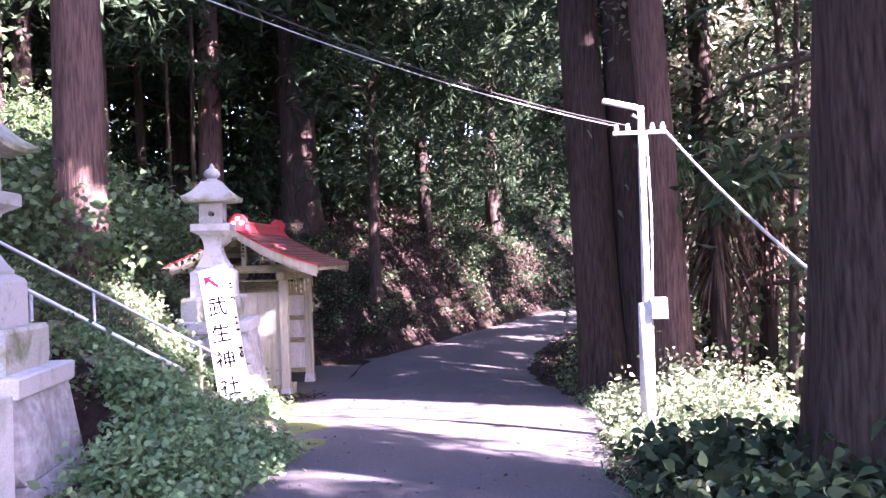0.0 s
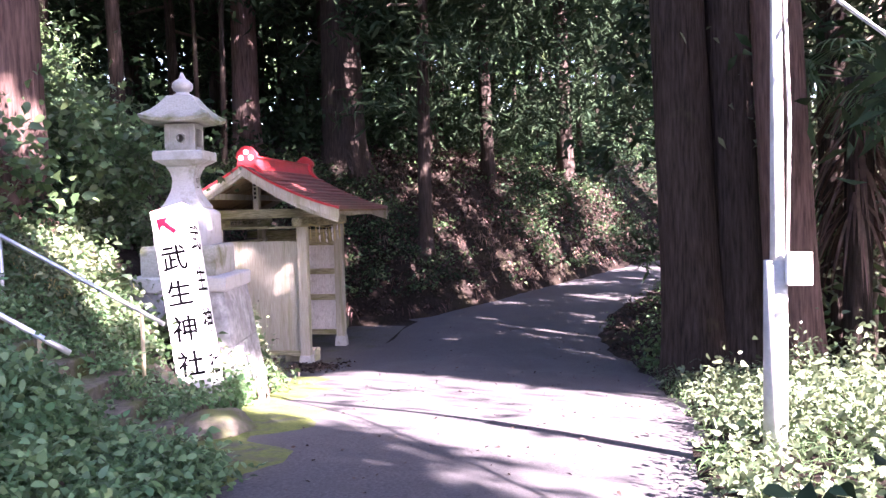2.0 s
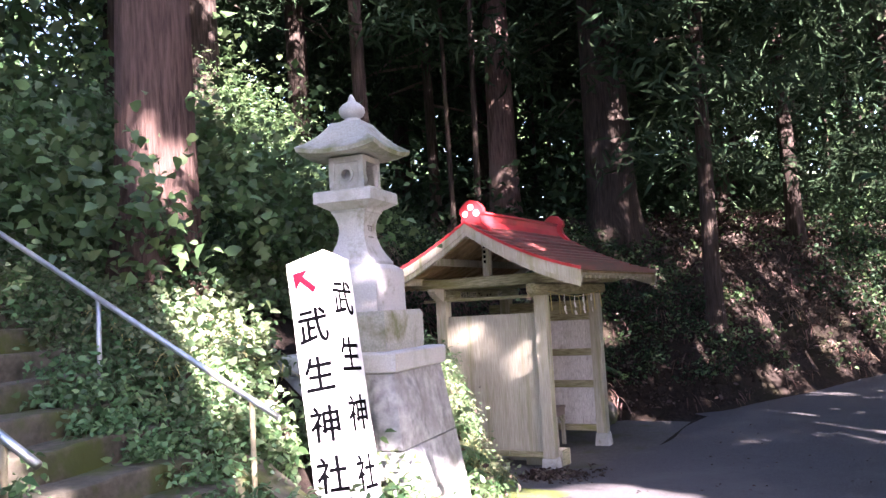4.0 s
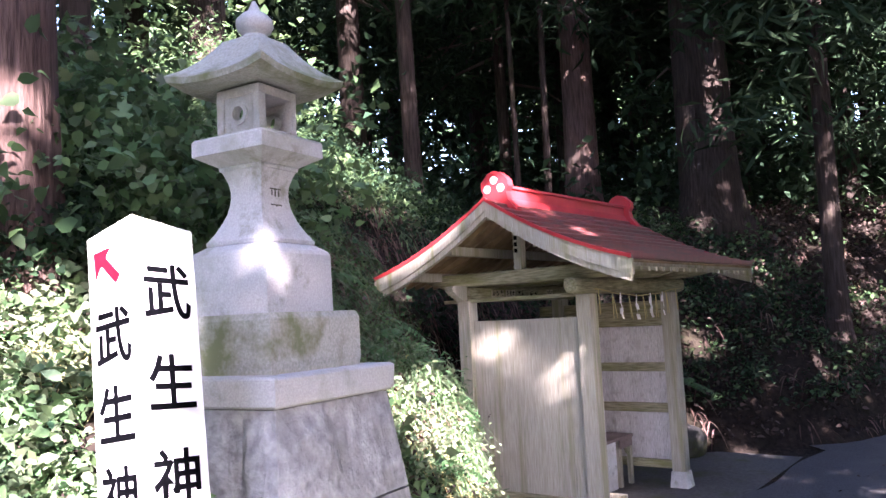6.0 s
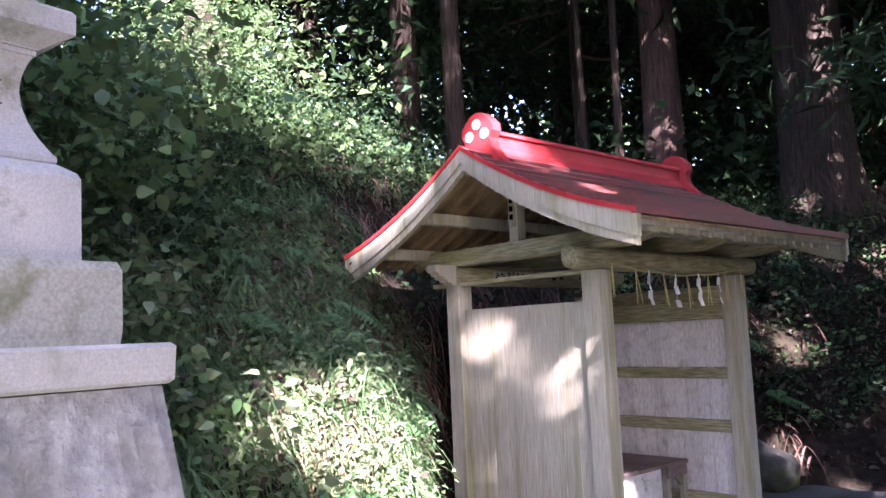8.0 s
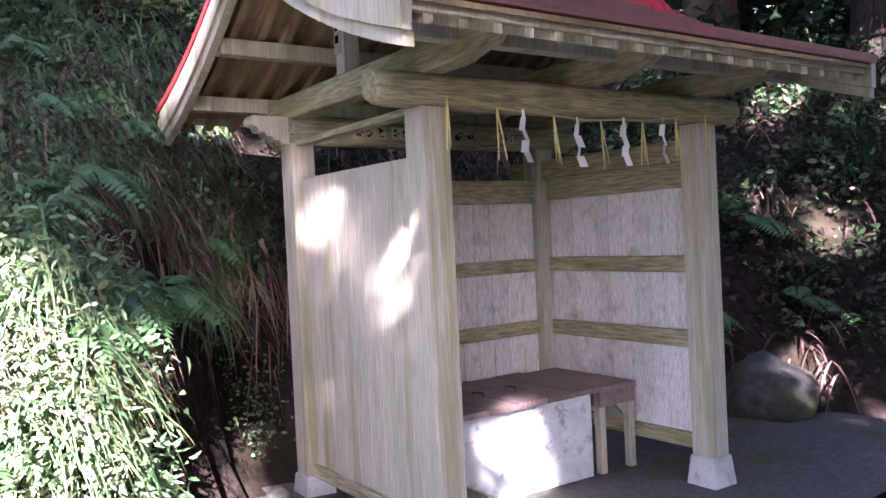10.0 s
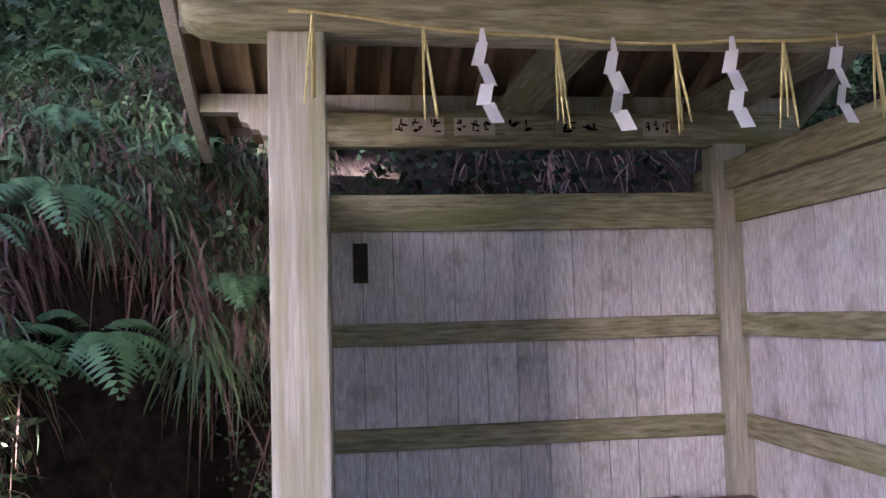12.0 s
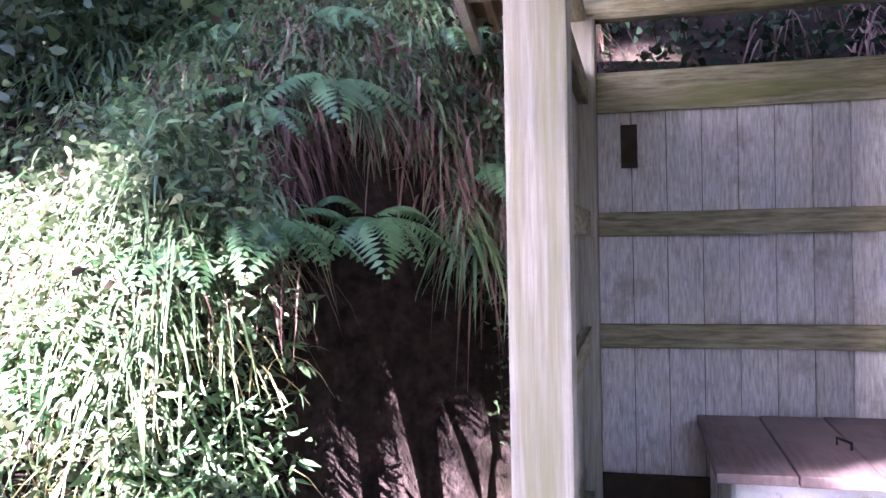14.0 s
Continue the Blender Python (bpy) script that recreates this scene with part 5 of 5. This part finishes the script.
# sunlit growth at the lip of the hollow beside the pavilion
n = 120
C = np.stack([rng.uniform(-5.1, -4.35, n), rng.uniform(12.75, 13.35, n), np.zeros(n)], 1)
C[:, 2] = height(C[:, 0], C[:, 1]) + rng.uniform(0.0, 0.3, n) * np.clip((C[:, 0] + 4.2) / -0.5, 0.2, 1)
for j, (m, text) in enumerate((("leaf_pale", "sunlit pale plants at the lip of the hollow"), ("weed", "green plants at the lip of the hollow"))):
    P = np.repeat(C[j::2], 110, axis=0) + rng.normal(size=(len(C[j::2]) * 110, 3)) * (0.1, 0.08, 0.1)
    q = len(P)
    tagged(leaf_mesh("lip_plants", P, rand_dirs(q, -0.3, 0.6), rand_dirs(q, 0.8), rng.uniform(0.04, 0.1, q), rng.uniform(0.012, 0.03, q), m, fine=True), text, "plants", kind="stuff")
tufts("lip_grass", C[:34] + np.array([0.03, -0.03, 0.08]), 36, 0.34, 0.006, "blade", "bright arching grass at the lip of the hollow", 1.3, 0.7, 0.03, (0.2, -0.2, 0.0))
BEHIND = scatter(1400, -8.2, -5.95, 13.6, 18.6, 0.1, 2.6)
tufts("roots", BEHIND[:260], 12, 0.35, 0.007, "dead", "bare roots and withered grass behind the pavilion", 1.2, -0.2, 0.08, (0.6, 0, 0))
clumps("creepers", BEHIND[260:400], 30, (0.2, 0.2, 0.16), 0.065, 0.045, "leaf_dark_shaded", "dark creepers behind the pavilion", spray=0.5)
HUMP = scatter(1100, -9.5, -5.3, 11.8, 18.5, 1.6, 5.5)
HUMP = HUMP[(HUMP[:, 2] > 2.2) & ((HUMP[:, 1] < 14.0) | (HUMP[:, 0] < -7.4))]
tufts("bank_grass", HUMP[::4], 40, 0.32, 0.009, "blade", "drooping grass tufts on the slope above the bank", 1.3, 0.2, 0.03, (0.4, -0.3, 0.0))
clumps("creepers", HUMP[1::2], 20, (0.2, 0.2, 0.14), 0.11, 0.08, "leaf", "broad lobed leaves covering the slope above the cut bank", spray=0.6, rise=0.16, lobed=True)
clumps("creepers", HUMP[::3] + np.array([0, 0, 0.2]), 50, (0.22, 0.22, 0.16), 0.06, 0.04, "leaf_dark_shaded", "dark shrubs covering the slope behind the pavilion", spray=0.6, rise=0.2)
# dry sunny grass and small ferns' company on the mound, small plants in the hollow
# the mound's sunlight is partly in the pale leaf and straw colours
n = 130
C = np.stack([rng.uniform(-5.15, -4.15, n), rng.uniform(12.2, 13.35, n), np.zeros(n)], 1)
C[:, 2] = height(C[:, 0], C[:, 1]) + 0.05
tufts("dry_grass", C[:70], 20, 0.24, 0.005, "straw", "sunny dry grass on the mound beside the pavilion", 1.1, 0.5, 0.05, (0.35, 0.1, 0.0))
clumps("mound_plants", C[60:], 60, (0.12, 0.12, 0.08), 0.05, 0.026, "bright", "sunny pale leaves on the mound beside the pavilion", rise=0.1)
C = np.array([(-6.25, 14.25, 1.15), (-6.3, 14.35, 0.95), (-6.2, 14.3, 0.75), (-6.05, 14.25, 0.85), (-5.95, 14.3, 0.6), (-6.35, 14.1, 1.4), (-6.1, 14.1, 1.25)])
P = np.repeat(C, 150, axis=0) + rng.normal(size=(len(C) * 150, 3)) * (0.1, 0.1, 0.11)
q = len(P)
tagged(leaf_mesh("hollow_plants", P, rand_dirs(q, -0.2, 0.6) + np.array([0.3, 0.2, 0]), rand_dirs(q, 0.6) + np.array([0.5, 0.4, 0]), rng.uniform(0.025, 0.05, q), rng.uniform(0.015, 0.03, q), "leaf", fine=True), "small-leaved plants growing in the dark hollow", "plants", kind="stuff")
# the bank beyond the pavilion: litter, roots and low plants
FAR = scatter(5200, -9, 6, 17.6, 31, 0.05, 5.5)
NEARFAR = FAR[(FAR[:, 1] < 22.5) & (FAR[:, 2] > 0.6)]
clumps("bank_plants", NEARFAR[::2][:420], 40, (0.16, 0.16, 0.12), 0.075, 0.042, "leaf_dark_shaded", "dark green plants on the bank beyond the pavilion", rise=0.14)
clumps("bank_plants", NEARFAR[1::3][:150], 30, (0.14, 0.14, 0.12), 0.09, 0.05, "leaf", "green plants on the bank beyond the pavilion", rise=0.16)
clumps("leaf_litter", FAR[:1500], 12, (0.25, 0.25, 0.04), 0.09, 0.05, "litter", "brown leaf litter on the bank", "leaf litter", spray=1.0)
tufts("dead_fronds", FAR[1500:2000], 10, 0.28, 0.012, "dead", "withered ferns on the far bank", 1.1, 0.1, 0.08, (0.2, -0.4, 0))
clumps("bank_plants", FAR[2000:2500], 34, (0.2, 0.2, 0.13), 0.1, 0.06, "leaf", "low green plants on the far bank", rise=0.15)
clumps("bank_plants", FAR[2500:2750], 34, (0.2, 0.2, 0.13), 0.1, 0.06, "leaf_dark_shaded", "dark low plants on the far bank", rise=0.15)
clumps("bank_plants", FAR[2750:3500], 40, (0.22, 0.22, 0.15), 0.09, 0.05, "leaf_dark_shaded", "dark creepers covering the far bank", rise=0.18)
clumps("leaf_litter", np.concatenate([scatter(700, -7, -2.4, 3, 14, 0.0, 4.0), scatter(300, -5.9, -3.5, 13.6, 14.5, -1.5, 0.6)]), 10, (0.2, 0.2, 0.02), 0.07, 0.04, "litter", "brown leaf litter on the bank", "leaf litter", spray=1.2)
clumps("bank_plants", scatter(1500, -2, 16, 25, 42, 0.05, 7.0), 40, (0.25, 0.25, 0.16), 0.11, 0.065, "leaf_dark_shaded", "dark low plants on the bank round the bend", rise=0.2)
clumps("bank_plants", scatter(500, -2, 16, 25, 42, 0.05, 7.0), 30, (0.25, 0.25, 0.2), 0.12, 0.07, "leaf", "green low plants on the bank round the bend", rise=0.25)
# right verge
clumps("verge_weeds", scatter(300, 0.9, 4.2, 3.0, 12.4, 0.1, 2.6, EDGE, -1), 60, (0.15, 0.15, 0.09), 0.062, 0.036, "leaf_pale", "leafy weeds on the verge of the lane", rise=0.1)
clumps("verge_weeds", scatter(150, 1.3, 4.2, 2.6, 5.4, 0.2, 2.8, EDGE, -1), 60, (0.2, 0.2, 0.13), 0.12, 0.08, "leaf_dark_shaded", "broad dark leaves at the foot of the big cedar", rise=0.15)
clumps("verge_weeds", scatter(45, 1.1, 3.6, 5.5, 12.0, 0.3, 2.2, EDGE, -1), 60, (0.08, 0.08, 0.2), 0.07, 0.035, "leaf_pale", "taller ragged weeds on the sunny verge", rise=0.3)
tufts("verge_grass", scatter(560, 0.85, 3.4, 3.5, 14.5, -0.05, 1.6, EDGE, -1), 14, 0.28, 0.006, "blade", "ragged grass along the verge", 0.7, 0.9, 0.07)
clumps("leaf_litter", scatter(420, 0.6, 5, 11, 28, -0.15, 2.6, EDGE, -1), 14, (0.25, 0.25, 0.03), 0.09, 0.05, "litter", "brown leaf litter on the verge", "leaf litter", spray=1.2)
clumps("verge_weeds", scatter(150, 0.6, 6, 12.5, 30, 0.0, 2.5, EDGE, -1), 40, (0.2, 0.2, 0.13), 0.09, 0.05, "leaf", "green weeds on the shaded verge", rise=0.12)
# loose leaves on the asphalt
P = np.stack([rng.uniform(-2.6, 1.1, 420), rng.uniform(2.5, 19, 420), np.zeros(420)], 1)
P[:, 2] = np.interp(P[:, 1], GY, GZ) + 0.045
tagged(leaf_mesh("fallen_leaves", P, rand_dirs(420, 0, 0.1), rand_dirs(420, 2.5), rng.uniform(0.02, 0.07, 420), rng.uniform(0.01, 0.035, 420), "litter"), "scattered fallen leaves on the asphalt", "leaf litter", kind="stuff")


# woods: understorey and far foliage
def cloud(name, C, per, spread, L, W, mat, label, shade=True):
    P = np.repeat(C, per, axis=0) + rng.normal(size=(len(C) * per, 3)) * np.array(spread)
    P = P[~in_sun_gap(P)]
    P = P[P[:, 2] > height(P[:, 0], P[:, 1])]
    n = len(P)
    size = rng.uniform(0.6, 1.4, n)
    return tagged(leaf_mesh(name, P, rand_dirs(n, -0.25, 0.7), rand_dirs(n, 0.8), size * L, size * W, mat), label, "foliage", kind="stuff")


def lift(C, lo, hi):
    C = C.copy()
    C[:, 2] += rng.uniform(lo, hi, len(C))
    return C


cloud("understorey", lift(scatter(380, -24, 4, 17, 46, 4.2, 40), 0.1, 1.1), 70, (0.55, 0.55, 0.5), 0.24, 0.13, "leaf_dark_shaded", "dark understorey shrubs on the wooded hill")
cloud("understorey", lift(scatter(200, -24, 4, 16, 46, 4.6, 40), 0.2, 2.6), 60, (0.5, 0.5, 0.5), 0.22, 0.12, "leaf_dark_shaded", "green saplings in the hill wood")
cloud("understorey", lift(scatter(260, -22, -8, 2, 18, 4.5, 30), 0.2, 2.8), 90, (0.6, 0.6, 0.6), 0.22, 0.13, "leaf", "green saplings behind the cedar")
cloud("hanging_boughs", lift(scatter(420, -24, 6, 14, 46, 3.0, 40), 4.0, 11.0), 170, (0.62, 0.62, 0.2), 0.42, 0.06, "cedar_green", "dark hanging cedar boughs over the hill")
cloud("hanging_boughs", lift(scatter(200, -20, -7, 2, 16, 3.0, 40), 4.5, 11.0), 170, (0.62, 0.62, 0.2), 0.42, 0.06, "cedar_green", "dark hanging cedar boughs over the hill")
cloud("hanging_boughs", np.stack([rng.uniform(-4.5, 2.5, 150), rng.uniform(19, 34, 150), rng.uniform(5.0, 12.5, 150)], 1), 170, (0.62, 0.62, 0.22), 0.42, 0.06, "cedar_green", "cedar boughs arching over the lane")
cloud("deep_wood", lift(scatter(420, -30, 8, 26, 48, 5.0, 60), 0.5, 13.0), 60, (0.9, 0.9, 0.8), 0.55, 0.2, "cedar_green", "deep shaded wood behind the trunks")
cloud("valley_foliage", lift(scatter(170, 4.0, 18, 8.5, 40, 2.4, 40, EDGE, -1), 0.2, 3.0), 80, (0.6, 0.6, 0.6), 0.24, 0.12, "leaf", "tangled green undergrowth below the lane")
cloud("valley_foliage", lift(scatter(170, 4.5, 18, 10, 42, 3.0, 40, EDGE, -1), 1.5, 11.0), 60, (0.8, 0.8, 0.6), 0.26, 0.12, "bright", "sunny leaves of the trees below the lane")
cloud("valley_boughs", lift(scatter(110, 4.5, 18, -6, 42, 2.6, 40, EDGE, -1), 6.5, 17.0), 70, (0.9, 0.9, 0.5), 0.4, 0.1, "cedar_green", "dark cedar boughs below the lane")
# out-of-view leaves added overhead to hold back the sky
cloud("near_boughs", np.stack([rng.uniform(-9, 3, 36), rng.uniform(-9, 6, 36), rng.uniform(8.5, 15, 36)], 1), 80, (0.9, 0.9, 0.4), 0.4, 0.1, "cedar_green", "unseen leaf screen over the lane, added to block the sky")
# added leaf wall along the sun's path, unseen, shaping the dappled shade
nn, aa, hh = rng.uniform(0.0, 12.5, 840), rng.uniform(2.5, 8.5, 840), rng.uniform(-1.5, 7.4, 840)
cloud("valley_boughs", np.stack([0.845 * aa + 0.535 * nn, -0.535 * aa + 0.845 * nn, hh + (aa + 9.0) * 0.6], 1), 100, (0.5, 0.5, 0.4), 0.3, 0.1, "cedar_green", "unseen leaf screen beside the lane, added to block the sun")
# overhead leaf layers added to shut out sky and deepen the wood's shade
cloud("high_canopy", np.stack([rng.uniform(-6, 4, 60), rng.uniform(17, 38, 60), rng.uniform(10, 15, 60)], 1), 80, (1.2, 1.2, 0.4), 0.6, 0.26, "cedar_green", "added dark leaf canopy that shades the lane")
cloud("high_canopy", lift(scatter(430, -28, 6, 15, 48, 4.0, 60), 9.0, 15.0), 90, (1.3, 1.3, 0.4), 0.7, 0.3, "cedar_green", "added dark leaf canopy that shades the hill")
th = rng.uniform(0, math.tau, 1500)
R = rng.uniform(48, 72, 1500)
ring = np.stack([R * np.cos(th), 12 + R * np.sin(th), np.zeros(1500)], 1)
ring[:, 2] = height(ring[:, 0], ring[:, 1]) + rng.uniform(0, 1, 1500) ** 1.3 * 17 - 1
cloud("far_woods", ring, 46, (1.6, 1.6, 1.1), 1.0, 0.6, "leaf", "far wooded slopes round the valley")
cloud("far_woods", ring[::2] + np.array([0, 0, 1.0]), 30, (1.6, 1.6, 1.1), 1.0, 0.6, "leaf", "sunlit far woods")


# ferns, one plant each
def fern(x, y, z, size, seed, tilt=(0.5, 0.45)):
    rnd = random.Random(seed)
    f = thing("fern", (x, y, z), "green fern with arching fronds rooted in the bank", "fern", "ferns on the bank")
    for k in range(6):
        a = k * 1.05 + rnd.uniform(-0.3, 0.3)
        d = np.array([math.cos(a) * 0.8 + tilt[0], math.sin(a) * 0.8 + tilt[1], 0.4])
        d /= np.linalg.norm(d)
        L = size * rnd.uniform(0.75, 1.15)
        s = np.linspace(0.12, 1, 17)
        C = np.array([x, y, z]) + d * (s * L)[:, None]
        C[:, 2] -= 0.72 * L * s * s
        T = unit(np.gradient(C, axis=0))
        side = unit(np.cross(T, np.array([[0, 0, 1.0]])))
        w = L * 0.3 * np.sin(np.pi * np.clip(0.12 + s * 0.86, 0, 1)) ** 0.8
        P = np.concatenate([C, C])
        A = np.concatenate([side + 0.35 * T, -side + 0.35 * T])
        A[:, 2] -= 0.12
        nrm = np.cross(side, T)
        leaf_mesh("frond", P, A, np.concatenate([nrm, nrm]), np.concatenate([w, w]), np.full(34, L * 0.06), "fern", f)
    return f


for i, (x, y, up, size) in enumerate([(-5.52, 13.62, 0.15, 0.5), (-5.18, 13.3, 0.1, 0.48), (-6.25, 14.0, 0.1, 0.42), (-4.85, 13.0, 0.1, 0.42), (-5.3, 12.7, 0.1, 0.5), (-4.5, 12.5, 0.05, 0.4), (-5.9, 13.3, 0.1, 0.55), (-6.2, 12.6, 0.1, 0.5), (-4.3, 13.25, 0.05, 0.35), (-6.35, 17.6, 0.1, 0.5), (-5.6, 18.5, 0.1, 0.5), (-5.0, 19.2, 0.1, 0.5), (-3.9, 11.75, 0.0, 0.45), (-4.2, 12.0, 0.05, 0.5), (-5.7, 19.4, 0.1, 0.6), (-5.5, 13.1, 0.15, 0.45), (-6.4, 13.2, 0.15, 0.45), (-5.6, 12.4, 0.15, 0.4), (-6.7, 13.8, 0.15, 0.45), (-5.05, 13.25, 0.25, 0.35), (-6.9, 13.1, 0.15, 0.4), (-6.2, 14.15, 0.3, 0.4)]):
    fern(x, y, ground_at(x, y) + up, size, i)


# windmill palm below the verge
def palm(x, y, h, seed):
    z = ground_at(x, y)
    rnd = random.Random(seed)
    p = thing("palm_tree", (x, y, z), "shaggy fibrous palm trunk with drooping fan leaves", "palm tree", "palms below the verge")
    part("trunk", trunk_mesh((x, y, z), 0.15, 0.17, h, (0.01, 0), 0.2, seed), "dark_shaded_bark", p, "", True)
    n = 160
    P = np.stack([np.full(n, x), np.full(n, y), z + rng.uniform(h * 0.55, h, n)], 1)
    a = rng.uniform(0, math.tau, n)
    P[:, 0] += 0.16 * np.cos(a)
    P[:, 1] += 0.16 * np.sin(a)
    blade_mesh("fibre_skirt", P, np.stack([np.cos(a), np.sin(a), np.full(n, -0.6)], 1), rng.uniform(0.4, 0.9, n), np.full(n, 0.02), np.full(n, 0.9), "dead", p)
    for k in range(13):
        a = rnd.uniform(0, math.tau)
        d = Vector((math.cos(a), math.sin(a), rnd.uniform(-0.5, 0.9))).normalized()
        top = Vector((x, y, z + h))
        hub = top + d * 0.6
        part("stalk", tube([top, hub], 0.012, 5), "blade", p)
        m = 24
        s = d.cross(Vector((0, 0, 1))).normalized()
        ang = np.linspace(-1.9, 1.9, m)
        A = np.cos(ang)[:, None] * np.array(d)[None] + np.sin(ang)[:, None] * np.array(s)[None]
        blade_mesh("fan_leaf", np.tile(np.array(hub), (m, 1)), A, np.full(m, 0.6) + 0.1 * np.cos(ang), np.full(m, 0.018), np.full(m, 0.75), "leaf", p)


palm(3.75, 12.2, 3.9, 1)
palm(4.9, 13.4, 4.6, 2)


# boulder and stones near the pavilion
def stone(name, x, y, r, mat, label, seed, z=None):
    b = bmesh.new()
    bmesh.ops.create_icosphere(b, subdivisions=3, radius=1)
    for v in b.verts:
        p = v.co.copy()
        v.co = p * (1 + 0.28 * noise.noise(p * 1.4 + Vector((seed, 0, 0))) + 0.1 * noise.noise(p * 4 + Vector((0, seed, 0))))
        v.co.x *= r[0]
        v.co.y *= r[1]
        v.co.z *= r[2]
    zz = ground_at(x, y) if z is None else z
    b.transform(Matrix.Translation((x, y, zz + r[2] * 0.5)))
    tagged(part(name, b, mat, None, "", True), label, "stone")


stone("boulder", -4.95, 18.55, (0.42, 0.34, 0.34), "rock", "dark mossy boulder at the foot of the bank", 1, 0.1)
stone("stone", -5.35, 14.15, (0.13, 0.1, 0.09), "granite", "pale broken stone among leaf litter", 2, 0.12)
stone("stone", -5.1, 14.28, (0.1, 0.12, 0.07), "rough_stone", "grey broken stone among leaf litter", 3, 0.12)
stone("stone", -5.6, 14.3, (0.1, 0.08, 0.06), "rock", "small dark stone among leaf litter", 4, 0.15)
stone("stump", -3.12, 10.0, (0.1, 0.1, 0.22), "twig", "weathered stump beside the lantern base", 5, 0.55)
stone("stone", -2.85, 8.25, (0.34, 0.45, 0.16), "step_stone", "sunlit mossy stone at the foot of the stairs", 6, 0.7)
